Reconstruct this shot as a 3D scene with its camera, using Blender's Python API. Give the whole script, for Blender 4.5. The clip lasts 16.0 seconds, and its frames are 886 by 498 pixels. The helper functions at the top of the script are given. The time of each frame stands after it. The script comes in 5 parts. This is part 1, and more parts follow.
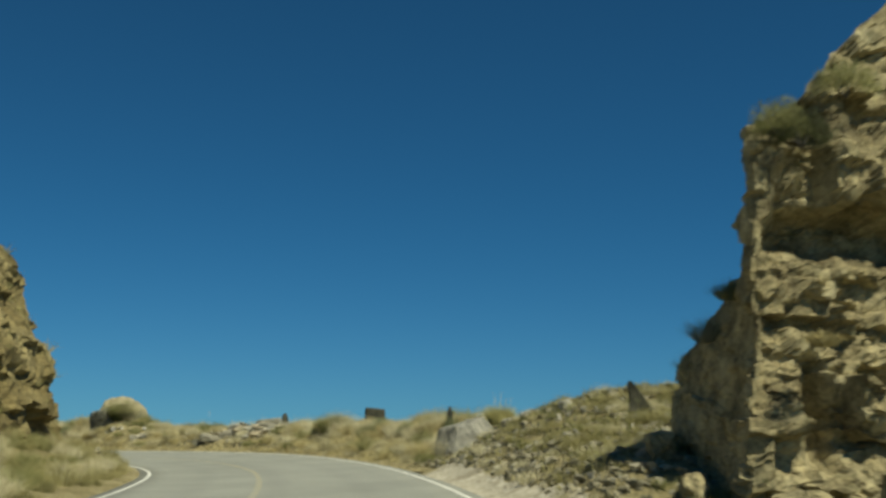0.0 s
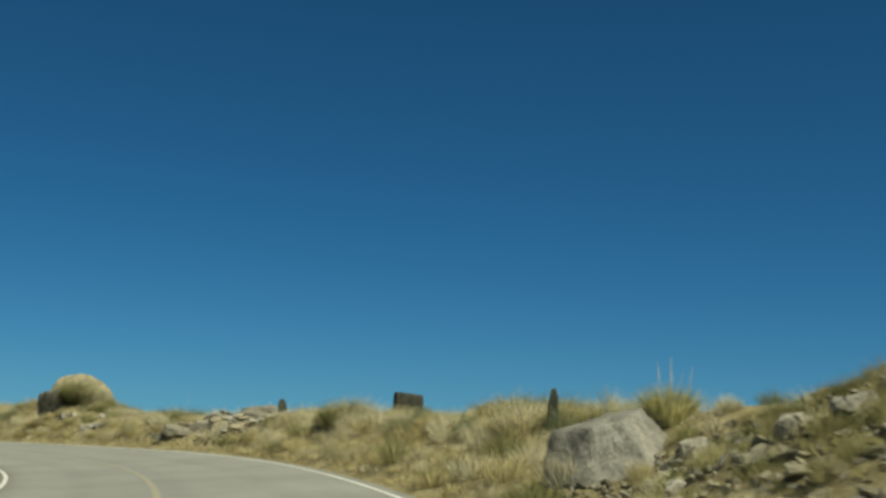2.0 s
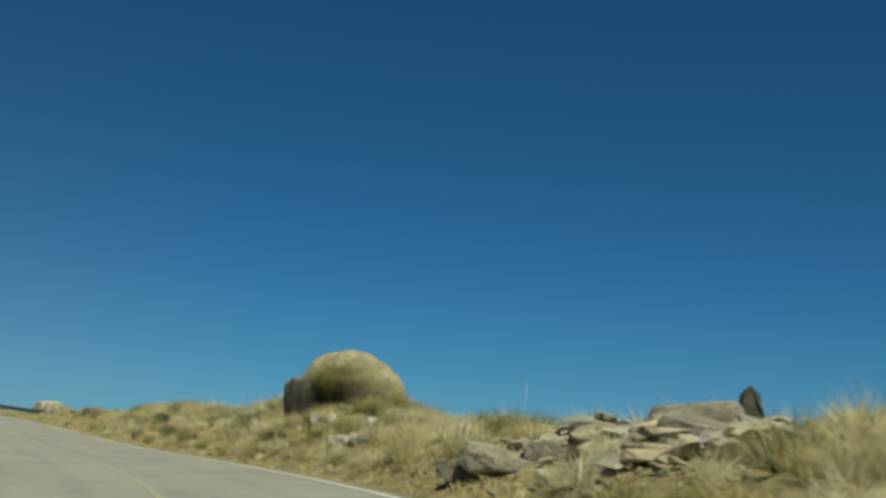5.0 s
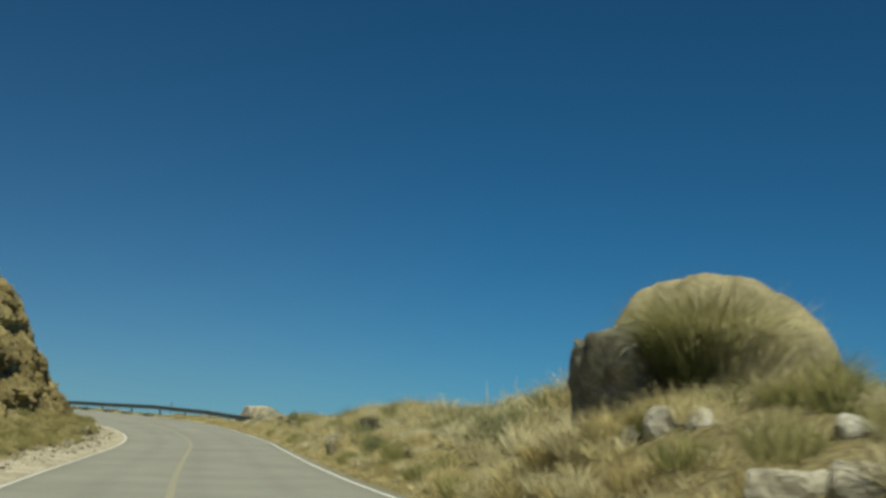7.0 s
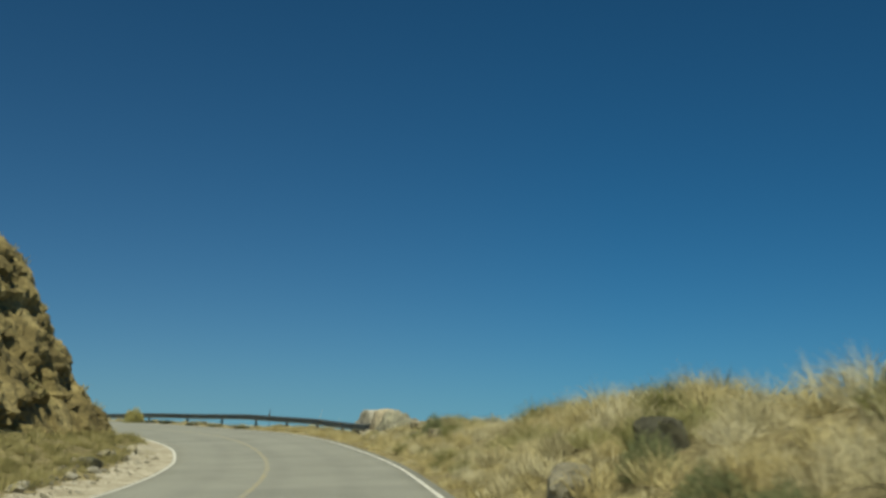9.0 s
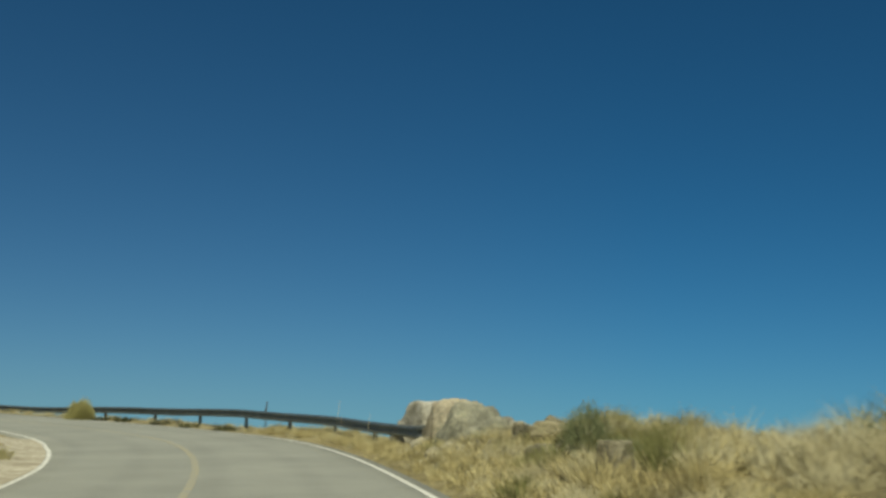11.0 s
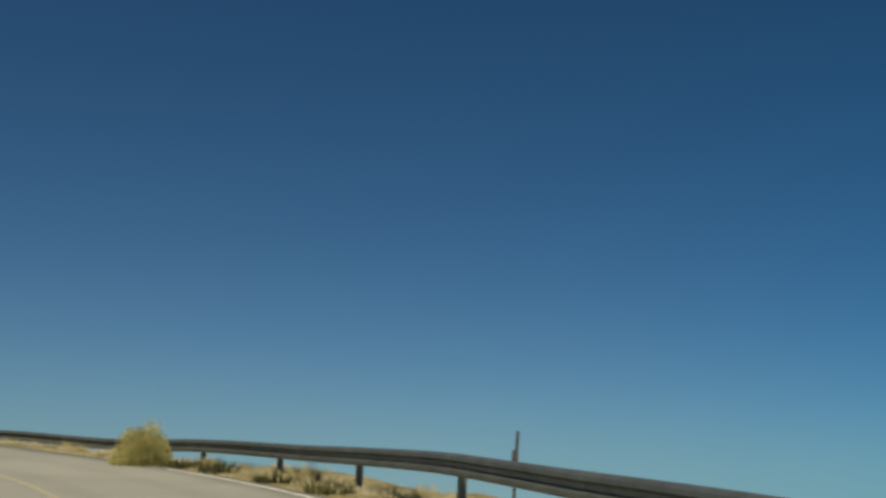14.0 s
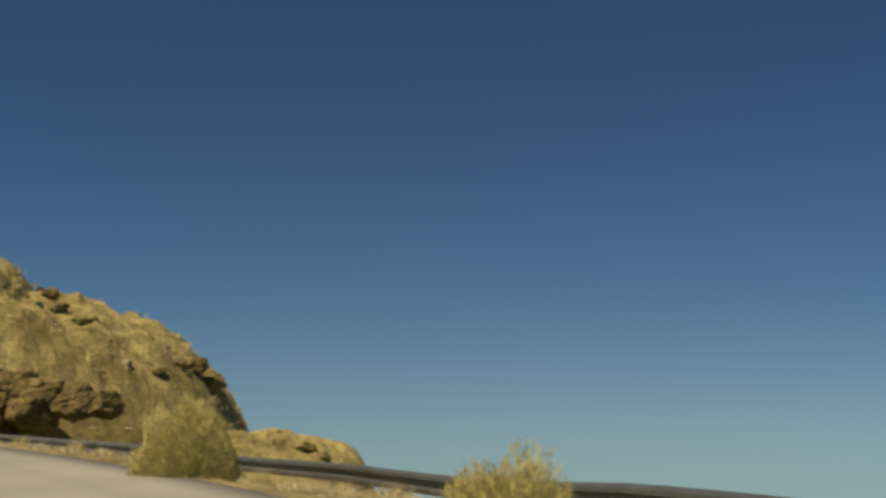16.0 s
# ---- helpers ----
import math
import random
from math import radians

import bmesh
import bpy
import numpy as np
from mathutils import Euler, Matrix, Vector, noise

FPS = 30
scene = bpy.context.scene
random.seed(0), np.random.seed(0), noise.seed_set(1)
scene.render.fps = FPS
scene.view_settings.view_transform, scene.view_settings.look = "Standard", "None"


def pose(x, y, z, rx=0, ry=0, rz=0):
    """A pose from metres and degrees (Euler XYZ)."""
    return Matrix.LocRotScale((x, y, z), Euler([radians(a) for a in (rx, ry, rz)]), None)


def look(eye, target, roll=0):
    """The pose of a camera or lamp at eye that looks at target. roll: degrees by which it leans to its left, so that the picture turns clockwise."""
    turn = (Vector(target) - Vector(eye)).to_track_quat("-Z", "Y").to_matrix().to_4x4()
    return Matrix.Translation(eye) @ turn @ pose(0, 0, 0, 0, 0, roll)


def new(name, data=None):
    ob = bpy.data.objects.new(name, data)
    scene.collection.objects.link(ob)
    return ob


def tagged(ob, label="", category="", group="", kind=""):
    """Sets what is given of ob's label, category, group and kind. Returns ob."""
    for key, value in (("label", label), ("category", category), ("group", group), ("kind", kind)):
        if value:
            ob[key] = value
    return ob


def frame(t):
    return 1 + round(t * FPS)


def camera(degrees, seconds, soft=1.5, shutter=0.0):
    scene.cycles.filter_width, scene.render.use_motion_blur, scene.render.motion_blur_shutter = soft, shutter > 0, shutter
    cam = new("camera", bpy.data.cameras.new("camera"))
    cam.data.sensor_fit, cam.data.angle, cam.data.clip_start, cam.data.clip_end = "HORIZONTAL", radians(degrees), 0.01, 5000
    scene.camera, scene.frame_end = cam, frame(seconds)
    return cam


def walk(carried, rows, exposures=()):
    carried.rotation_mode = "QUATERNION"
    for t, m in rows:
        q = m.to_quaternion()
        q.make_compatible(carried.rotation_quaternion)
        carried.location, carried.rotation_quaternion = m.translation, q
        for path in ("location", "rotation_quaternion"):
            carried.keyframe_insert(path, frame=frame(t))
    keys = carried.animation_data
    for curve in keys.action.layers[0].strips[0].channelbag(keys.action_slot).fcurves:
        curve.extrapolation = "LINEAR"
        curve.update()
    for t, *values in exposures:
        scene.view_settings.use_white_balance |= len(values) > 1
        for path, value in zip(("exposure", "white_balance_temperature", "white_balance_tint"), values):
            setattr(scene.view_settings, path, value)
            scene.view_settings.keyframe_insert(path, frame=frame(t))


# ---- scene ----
# ---------------------------------------------------------------- camera
cam = camera(43.0, 16.0, soft=3.1, shutter=0.3)

# seconds, x, y, z, yaw, pitch, roll
PATH = [
    (0.0, 0.00, 0.00, 1.40, 0.00, 9.44, 0.78),
    (0.5, -0.26, 4.62, 1.46, 1.35, 9.45, 1.25),
    (1.0, -0.61, 9.29, 1.52, 0.58, 9.18, 1.54),
    (1.5, -0.92, 13.63, 1.58, 1.20, 9.01, 1.96),
    (2.0, -1.32, 17.92, 1.63, 1.39, 8.99, 1.96),
    (2.5, -1.75, 22.02, 1.64, 3.79, 8.88, 1.83),
    (3.0, -2.39, 26.12, 1.66, 6.52, 8.99, 2.24),
    (3.5, -3.26, 30.58, 1.68, 8.86, 8.75, 2.26),
    (4.0, -4.50, 35.67, 1.68, 12.70, 8.83, 2.58),
    (6.3, -12.96, 56.22, 1.46, 27.29, 8.78, 4.51),
    (6.5, -14.00, 57.87, 1.46, 28.67, 8.77, 4.40),
    (7.0, -16.71, 61.94, 1.45, 31.65, 8.57, 3.45),
    (7.5, -20.13, 66.44, 1.40, 34.35, 8.27, 2.48),
    (8.0, -23.70, 70.86, 1.39, 35.14, 8.31, 1.94),
    (8.5, -27.23, 75.03, 1.36, 36.91, 8.24, 1.19),
    (9.0, -31.01, 79.14, 1.29, 37.74, 8.48, 1.30),
    (9.2, -32.67, 80.88, 1.28, 37.84, 8.28, 1.53),
    (11.3, -48.85, 98.74, 1.08, 40.62, 8.63, 2.07),
    (11.5, -50.40, 100.34, 1.09, 41.41, 8.55, 1.96),
    (12.0, -54.25, 104.17, 1.13, 42.99, 8.45, 1.60),
    (12.5, -58.27, 107.73, 1.19, 44.24, 9.13, 1.94),
    (13.0, -61.49, 110.51, 1.23, 46.23, 9.52, 1.95),
    (13.5, -64.67, 113.09, 1.30, 48.66, 9.66, 2.40),
    (14.0, -68.37, 115.78, 1.35, 52.63, 9.57, 2.57),
    (14.5, -72.10, 118.20, 1.38, 57.16, 9.52, 2.35),
    (15.0, -76.27, 120.34, 1.44, 61.64, 9.79, 1.95),
    (15.5, -80.35, 122.13, 1.50, 67.88, 9.21, 0.99),
    (16.0, -84.22, 123.18, 1.56, 73.75, 9.23, 0.25),
]


def aimed(x, y, z, yaw, pitch, roll):
    a, b = radians(yaw), radians(pitch)
    way = Vector((-math.sin(a) * math.cos(b), math.cos(a) * math.cos(b), math.sin(b)))
    return look((x, y, z), Vector((x, y, z)) + way, roll)


# the clip's own exposure and white balance
TONE = [(0.0, 0.56, 6500, 1), (4.0, 0.52, 6500, 1), (7.0, 0.46, 6500, 1), (13.3, 0.44, 6500, 1), (14.0, 0.44, 7050, 12), (15.0, 0.49, 7800, 19), (16.0, 0.57, 8200, 20)]
walk(cam, [(row[0], aimed(*row[1:])) for row in PATH], TONE)

# ---------------------------------------------------------------- sky and sun
SUN_WAY = Vector((0.42, -0.50, 1.0)).normalized()  # towards the sun
elevation = math.asin(SUN_WAY.z)
world = bpy.data.worlds.new("sky")
scene.world = world
world.use_nodes = True
wn = world.node_tree.nodes
wl = world.node_tree.links
sky = wn.new("ShaderNodeTexSky")
sky.sky_type = "NISHITA"
sky.sun_disc = False
sky.sun_elevation = elevation
sky.sun_rotation = math.atan2(SUN_WAY.x, SUN_WAY.y)
sky.altitude = 3800
sky.air_density = 1.0
sky.dust_density = 0.6
sky.ozone_density = 7.0
# the haze of the far valleys goes on below the horizon in the horizon's colour
def sky_math(kind, first, second=0.0):
    n = wn.new("ShaderNodeMath")
    n.operation = kind
    for value, socket in ((first, n.inputs[0]), (second, n.inputs[1])):
        if isinstance(value, bpy.types.NodeSocket):
            wl.new(value, socket)
        else:
            socket.default_value = value
    return n.outputs[0]


coord = wn.new("ShaderNodeTexCoord")
split = wn.new("ShaderNodeSeparateXYZ")
join = wn.new("ShaderNodeCombineXYZ")
wl.new(coord.outputs["Generated"], split.inputs[0])
up = split.outputs["Z"]
root = sky_math("SQRT", sky_math("ADD", sky_math("MULTIPLY", up, up), 0.0036))
soft_up = sky_math("ADD", sky_math("MULTIPLY", sky_math("ADD", up, root), 0.5), 0.005)
wl.new(split.outputs["X"], join.inputs["X"])
wl.new(split.outputs["Y"], join.inputs["Y"])
wl.new(soft_up, join.inputs["Z"])
wl.new(join.outputs[0], sky.inputs["Vector"])
# the tinted windscreen takes some of the red
tint = wn.new("ShaderNodeMix")
tint.data_type, tint.blend_type = "RGBA", "MULTIPLY"
tint.inputs[0].default_value = 1.0
# the sky greys towards the western horizon: windscreen glare put into its colour
west = sky_math("ADD", sky_math("MULTIPLY", split.outputs["X"], -0.95), sky_math("MULTIPLY", split.outputs["Y"], 0.31))
west = sky_math("SMOOTH_MIN", sky_math("MAXIMUM", sky_math("DIVIDE", sky_math("SUBTRACT", west, 0.72), 0.26), 0.0), 1.0)
low = sky_math("MAXIMUM", sky_math("SUBTRACT", 1.0, sky_math("MULTIPLY", soft_up, 1.9)), 0.0)
west_grey = wn.new("ShaderNodeMix")
west_grey.data_type = "RGBA"
wl.new(sky_math("MULTIPLY", west, low), west_grey.inputs[0])
west_grey.inputs[6].default_value = (0.39, 0.99, 1.10, 1)
west_grey.inputs[7].default_value = (0.74, 1.0, 0.98, 1)
# a thin white haze along the whole horizon, with some of the windscreen's veil
rim = sky_math("MAXIMUM", sky_math("SUBTRACT", 1.0, sky_math("MULTIPLY", soft_up, 4.2)), 0.0)
haze = wn.new("ShaderNodeMix")
haze.data_type = "RGBA"
wl.new(sky_math("MULTIPLY", sky_math("MULTIPLY", rim, rim), 0.55), haze.inputs[0])
wl.new(west_grey.outputs[2], haze.inputs[6])
haze.inputs[7].default_value = (0.80, 0.95, 0.93, 1)
wl.new(haze.outputs[2], tint.inputs[7])
wl.new(sky.outputs[0], tint.inputs[6])
wl.new(tint.outputs[2], wn["Background"].inputs["Color"])
wn["Background"].inputs["Strength"].default_value = 0.036

sun = new("sun", bpy.data.lights.new("sun", "SUN"))
sun.data.energy = 3.5
sun.data.angle = radians(0.55)
sun.data.color = (1.0, 0.93, 0.74)
sun.matrix_world = look((0, 0, 60), Vector((0, 0, 60)) - SUN_WAY)


# ---------------------------------------------------------------- materials
def material(name, roughness=0.9, metallic=0.0):
    m = bpy.data.materials.new(name)
    m.use_nodes = True
    b = m.node_tree.nodes["Principled BSDF"]
    b.inputs["Roughness"].default_value = roughness
    b.inputs["Metallic"].default_value = metallic
    b.inputs["Specular IOR Level"].default_value = 0.25
    return m, m.node_tree.nodes, m.node_tree.links, b


def ramp(nodes, stops):
    r = nodes.new("ShaderNodeValToRGB")
    e = r.color_ramp.elements
    while len(e) < len(stops):
        e.new(0.5)
    for k, (p, c) in zip(e, stops):
        k.position, k.color = p, (*c, 1)
    return r


def noise_node(nodes, links, scale, detail=6.0, rough=0.6, where=None, distortion=0.0):
    n = nodes.new("ShaderNodeTexNoise")
    n.inputs["Scale"].default_value = scale
    n.inputs["Detail"].default_value = detail
    n.inputs["Roughness"].default_value = rough
    n.inputs["Distortion"].default_value = distortion
    if where:
        links.new(where, n.inputs["Vector"])
    return n


def mixed(nodes, links, factor, a, b, mode="MIX"):
    m = nodes.new("ShaderNodeMix")
    m.data_type, m.blend_type = "RGBA", mode
    for value, socket in ((factor, m.inputs[0]), (a, m.inputs[6]), (b, m.inputs[7])):
        if isinstance(value, bpy.types.NodeSocket):
            links.new(value, socket)
        elif isinstance(value, (int, float)):
            socket.default_value = value
        else:
            socket.default_value = (*value, 1)
    return m.outputs[2]


def bump(nodes, links, height, b, strength=0.5, distance=0.05):
    n = nodes.new("ShaderNodeBump")
    n.inputs["Strength"].default_value = strength
    n.inputs["Distance"].default_value = distance
    links.new(height, n.inputs["Height"])
    links.new(n.outputs[0], b.inputs["Normal"])


def place_of(nodes):
    return nodes.new("ShaderNodeNewGeometry").outputs["Position"]


def rock_material(name, dark, mid, pale, lichen=(0.10, 0.11, 0.05), scale=1.0, cracks=0.25, speckle=0.55):
    m, n, l, b = material(name, 0.92)
    p = place_of(n)
    big = noise_node(n, l, 0.9 * scale, 5, 0.62, p)
    tone = ramp(n, [(0.33, dark), (0.5, mid), (0.68, pale)])
    l.new(big.outputs[0], tone.inputs[0])
    grain = noise_node(n, l, 14 * scale, 8, 0.7, p)
    speck = ramp(n, [(0.34, (speckle, speckle, speckle)), (0.62, (1.1, 1.08, 1.05))])
    l.new(grain.outputs[0], speck.inputs[0])
    c = mixed(n, l, 1.0, tone.outputs[0], speck.outputs[0], "MULTIPLY")
    spots = noise_node(n, l, 3.1 * scale, 7, 0.75, p, 0.6)
    mask = ramp(n, [(0.56, (0, 0, 0)), (0.66, (0.7, 0.7, 0.7))])
    l.new(spots.outputs[0], mask.inputs[0])
    c = mixed(n, l, mask.outputs[0], c, lichen)
    bloom = noise_node(n, l, 2.3 * scale, 5, 0.65, p, 0.3)
    fade = ramp(n, [(0.42, (0.78, 0.78, 0.77)), (0.5, (1, 1, 1)), (0.62, (1.22, 1.21, 1.18))])
    l.new(bloom.outputs[0], fade.inputs[0])
    c = mixed(n, l, 1.0, c, fade.outputs[0], "MULTIPLY")
    crack = n.new("ShaderNodeTexVoronoi")
    crack.feature = "DISTANCE_TO_EDGE"
    crack.inputs["Scale"].default_value = 1.5 * scale
    bent = n.new("ShaderNodeVectorMath")
    bent.operation = "MULTIPLY_ADD"
    wob = noise_node(n, l, 2.0 * scale, 4, 0.6, p)
    bent.inputs[1].default_value = (0.5, 0.5, 0.5)
    l.new(wob.outputs["Color"], bent.inputs[0])
    l.new(p, bent.inputs[2])
    l.new(bent.outputs[0], crack.inputs["Vector"])
    line = ramp(n, [(0.0, (0.35, 0.33, 0.3)), (0.035, (1, 1, 1))])
    l.new(crack.outputs["Distance"], line.inputs[0])
    c = mixed(n, l, cracks, c, line.outputs[0], "MULTIPLY")
    l.new(c, b.inputs["Base Color"])
    total = n.new("ShaderNodeMath")
    total.operation = "ADD"
    l.new(grain.outputs[0], total.inputs[0])
    dent = n.new("ShaderNodeMath")
    dent.operation = "MULTIPLY"
    dent.inputs[1].default_value = cracks * 2.0
    l.new(line.outputs[0], dent.inputs[0])
    l.new(dent.outputs[0], total.inputs[1])
    bump(n, l, total.outputs[0], b, 0.7, 0.05)
    return m


M_CLIFF = rock_material("layered_rock", (0.19, 0.158, 0.088), (0.36, 0.308, 0.172), (0.48, 0.425, 0.262), scale=1.5, cracks=0.6)
M_CLIFF_INNER = rock_material("olive_brown_rock", (0.12, 0.096, 0.042), (0.215, 0.175, 0.078), (0.31, 0.262, 0.13), (0.12, 0.11, 0.04), scale=0.5, cracks=0.35)
M_HILL = rock_material("brown_rock", (0.135, 0.116, 0.046), (0.24, 0.208, 0.086), (0.325, 0.287, 0.13), (0.15, 0.138, 0.05), scale=0.35, cracks=0.2)
M_GREY = rock_material("grey_rock", (0.21, 0.205, 0.175), (0.31, 0.30, 0.26), (0.40, 0.39, 0.34), (0.20, 0.21, 0.15), 1.2, 0.12, 0.62)
M_PALE = rock_material("pale_rock", (0.23, 0.22, 0.175), (0.35, 0.335, 0.278), (0.46, 0.445, 0.385), (0.23, 0.215, 0.14), 0.9, 0.14, 0.64)
M_TAN = rock_material("tan_rock", (0.16, 0.152, 0.112), (0.255, 0.24, 0.185), (0.35, 0.338, 0.275), (0.15, 0.155, 0.105), 0.8, 0.14, 0.6)
M_TAN_WARM = rock_material("warm_tan_rock", (0.27, 0.235, 0.165), (0.39, 0.345, 0.245), (0.50, 0.45, 0.34), (0.25, 0.235, 0.16), 0.8, 0.14, 0.66)
M_GREY_WARM = rock_material("mossy_grey_rock", (0.20, 0.198, 0.15), (0.33, 0.322, 0.245), (0.45, 0.435, 0.335), (0.21, 0.215, 0.13), 1.1, 0.16, 0.6)
M_DOME = rock_material("straw_tan_rock", (0.22, 0.195, 0.115), (0.335, 0.30, 0.185), (0.43, 0.39, 0.265), (0.21, 0.20, 0.10), 0.8, 0.1, 0.7)
M_WHITE_STONE = rock_material("white_stone", (0.40, 0.39, 0.35), (0.52, 0.51, 0.46), (0.62, 0.61, 0.57), (0.36, 0.33, 0.25), 2.0, 0.0, 0.75)
# grey rock darkened: the block's shaded faces are put into its colour
M_SHADE_GREY = rock_material("shade_dark_rock", (0.11, 0.11, 0.085), (0.18, 0.178, 0.14), (0.27, 0.265, 0.215), (0.11, 0.12, 0.07), 1.4, 0.0, 0.6)
# dark rocks of the hills; its dark tone also carries the overhang's shade
M_BROWN = rock_material("dark_brown_rock", (0.105, 0.082, 0.034), (0.175, 0.14, 0.058), (0.26, 0.21, 0.092), scale=0.6, cracks=0.3)
M_RUBBLE = rock_material("rubble_rock", (0.17, 0.155, 0.105), (0.30, 0.275, 0.19), (0.47, 0.44, 0.335), scale=2.0, cracks=0.2)
M_DARK = rock_material("dark_rock", (0.045, 0.046, 0.036), (0.08, 0.08, 0.06), (0.135, 0.132, 0.10), scale=2.0, cracks=0.2)


def ground_material():
    m, n, l, b = material("dry_ground", 0.97)
    p = place_of(n)
    a = noise_node(n, l, 0.55, 6, 0.65, p)
    c1 = ramp(n, [(0.32, (0.24, 0.205, 0.11)), (0.5, (0.38, 0.33, 0.19)), (0.66, (0.48, 0.43, 0.27))])
    l.new(a.outputs[0], c1.inputs[0])
    f = noise_node(n, l, 9, 9, 0.75, p)
    c2 = ramp(n, [(0.34, (0.42, 0.40, 0.34)), (0.62, (1.15, 1.12, 1.0))])
    l.new(f.outputs[0], c2.inputs[0])
    c = mixed(n, l, 1.0, c1.outputs[0], c2.outputs[0], "MULTIPLY")
    g = noise_node(n, l, 1.7, 5, 0.7, p)
    gm = ramp(n, [(0.58, (0, 0, 0)), (0.7, (0.6, 0.6, 0.6))])
    l.new(g.outputs[0], gm.inputs[0])
    c = mixed(n, l, gm.outputs[0], c, (0.09, 0.095, 0.035))
    l.new(c, b.inputs["Base Color"])
    bump(n, l, f.outputs[0], b, 0.9, 0.12)
    return m


def gravel_material():
    m, n, l, b = material("roadside_gravel", 0.97)
    p = place_of(n)
    v = n.new("ShaderNodeTexVoronoi")
    v.inputs["Scale"].default_value = 11
    l.new(p, v.inputs["Vector"])
    c1 = ramp(n, [(0.0, (0.33, 0.295, 0.225)), (0.5, (0.47, 0.435, 0.355)), (1.0, (0.58, 0.55, 0.47))])
    l.new(v.outputs["Color"], c1.inputs[0])
    f = noise_node(n, l, 1.2, 7, 0.7, p)
    c2 = ramp(n, [(0.35, (0.6, 0.57, 0.5)), (0.6, (1.05, 1.03, 0.98))])
    l.new(f.outputs[0], c2.inputs[0])
    l.new(mixed(n, l, 1.0, c1.outputs[0], c2.outputs[0], "MULTIPLY"), b.inputs["Base Color"])
    bump(n, l, v.outputs["Distance"], b, 0.8, 0.03)
    return m


def asphalt_material():
    m, n, l, b = material("worn_asphalt", 0.85)
    p = place_of(n)
    uv = n.new("ShaderNodeUVMap")
    s = n.new("ShaderNodeSeparateXYZ")
    l.new(uv.outputs[0], s.inputs[0])
    big = noise_node(n, l, 0.35, 5, 0.6, p)
    c1 = ramp(n, [(0.3, (0.245, 0.248, 0.218)), (0.7, (0.312, 0.314, 0.275))])
    l.new(big.outputs[0], c1.inputs[0])
    fine = noise_node(n, l, 60, 4, 0.8, p)
    c2 = ramp(n, [(0.3, (0.72, 0.72, 0.72)), (0.7, (1.15, 1.15, 1.15))])
    l.new(fine.outputs[0], c2.inputs[0])
    c = mixed(n, l, 1.0, c1.outputs[0], c2.outputs[0], "MULTIPLY")
    # wheel tracks polished darker, and a long tar seam
    wave = n.new("ShaderNodeMath")
    wave.operation = "MULTIPLY"
    wave.inputs[1].default_value = 2 * math.pi / 1.7
    l.new(s.outputs["Y"], wave.inputs[0])
    cosine = n.new("ShaderNodeMath")
    cosine.operation = "COSINE"
    l.new(wave.outputs[0], cosine.inputs[0])
    track = ramp(n, [(0.3, (1, 1, 1)), (1.0, (0.94, 0.94, 0.945))])
    l.new(cosine.outputs[0], track.inputs[0])
    c = mixed(n, l, 1.0, c, track.outputs[0], "MULTIPLY")
    l.new(c, b.inputs["Base Color"])
    bump(n, l, fine.outputs[0], b, 0.35, 0.01)
    return m


def paint_material(name, colour, worn, wear=(0.5, 0.66)):
    m, n, l, b = material(name, 0.7)
    p = place_of(n)
    f = noise_node(n, l, 7, 8, 0.75, p)
    mask = ramp(n, [(wear[0], (0, 0, 0)), (wear[1], (1, 1, 1))])
    l.new(f.outputs[0], mask.inputs[0])
    l.new(mixed(n, l, mask.outputs[0], colour, worn), b.inputs["Base Color"])
    return m


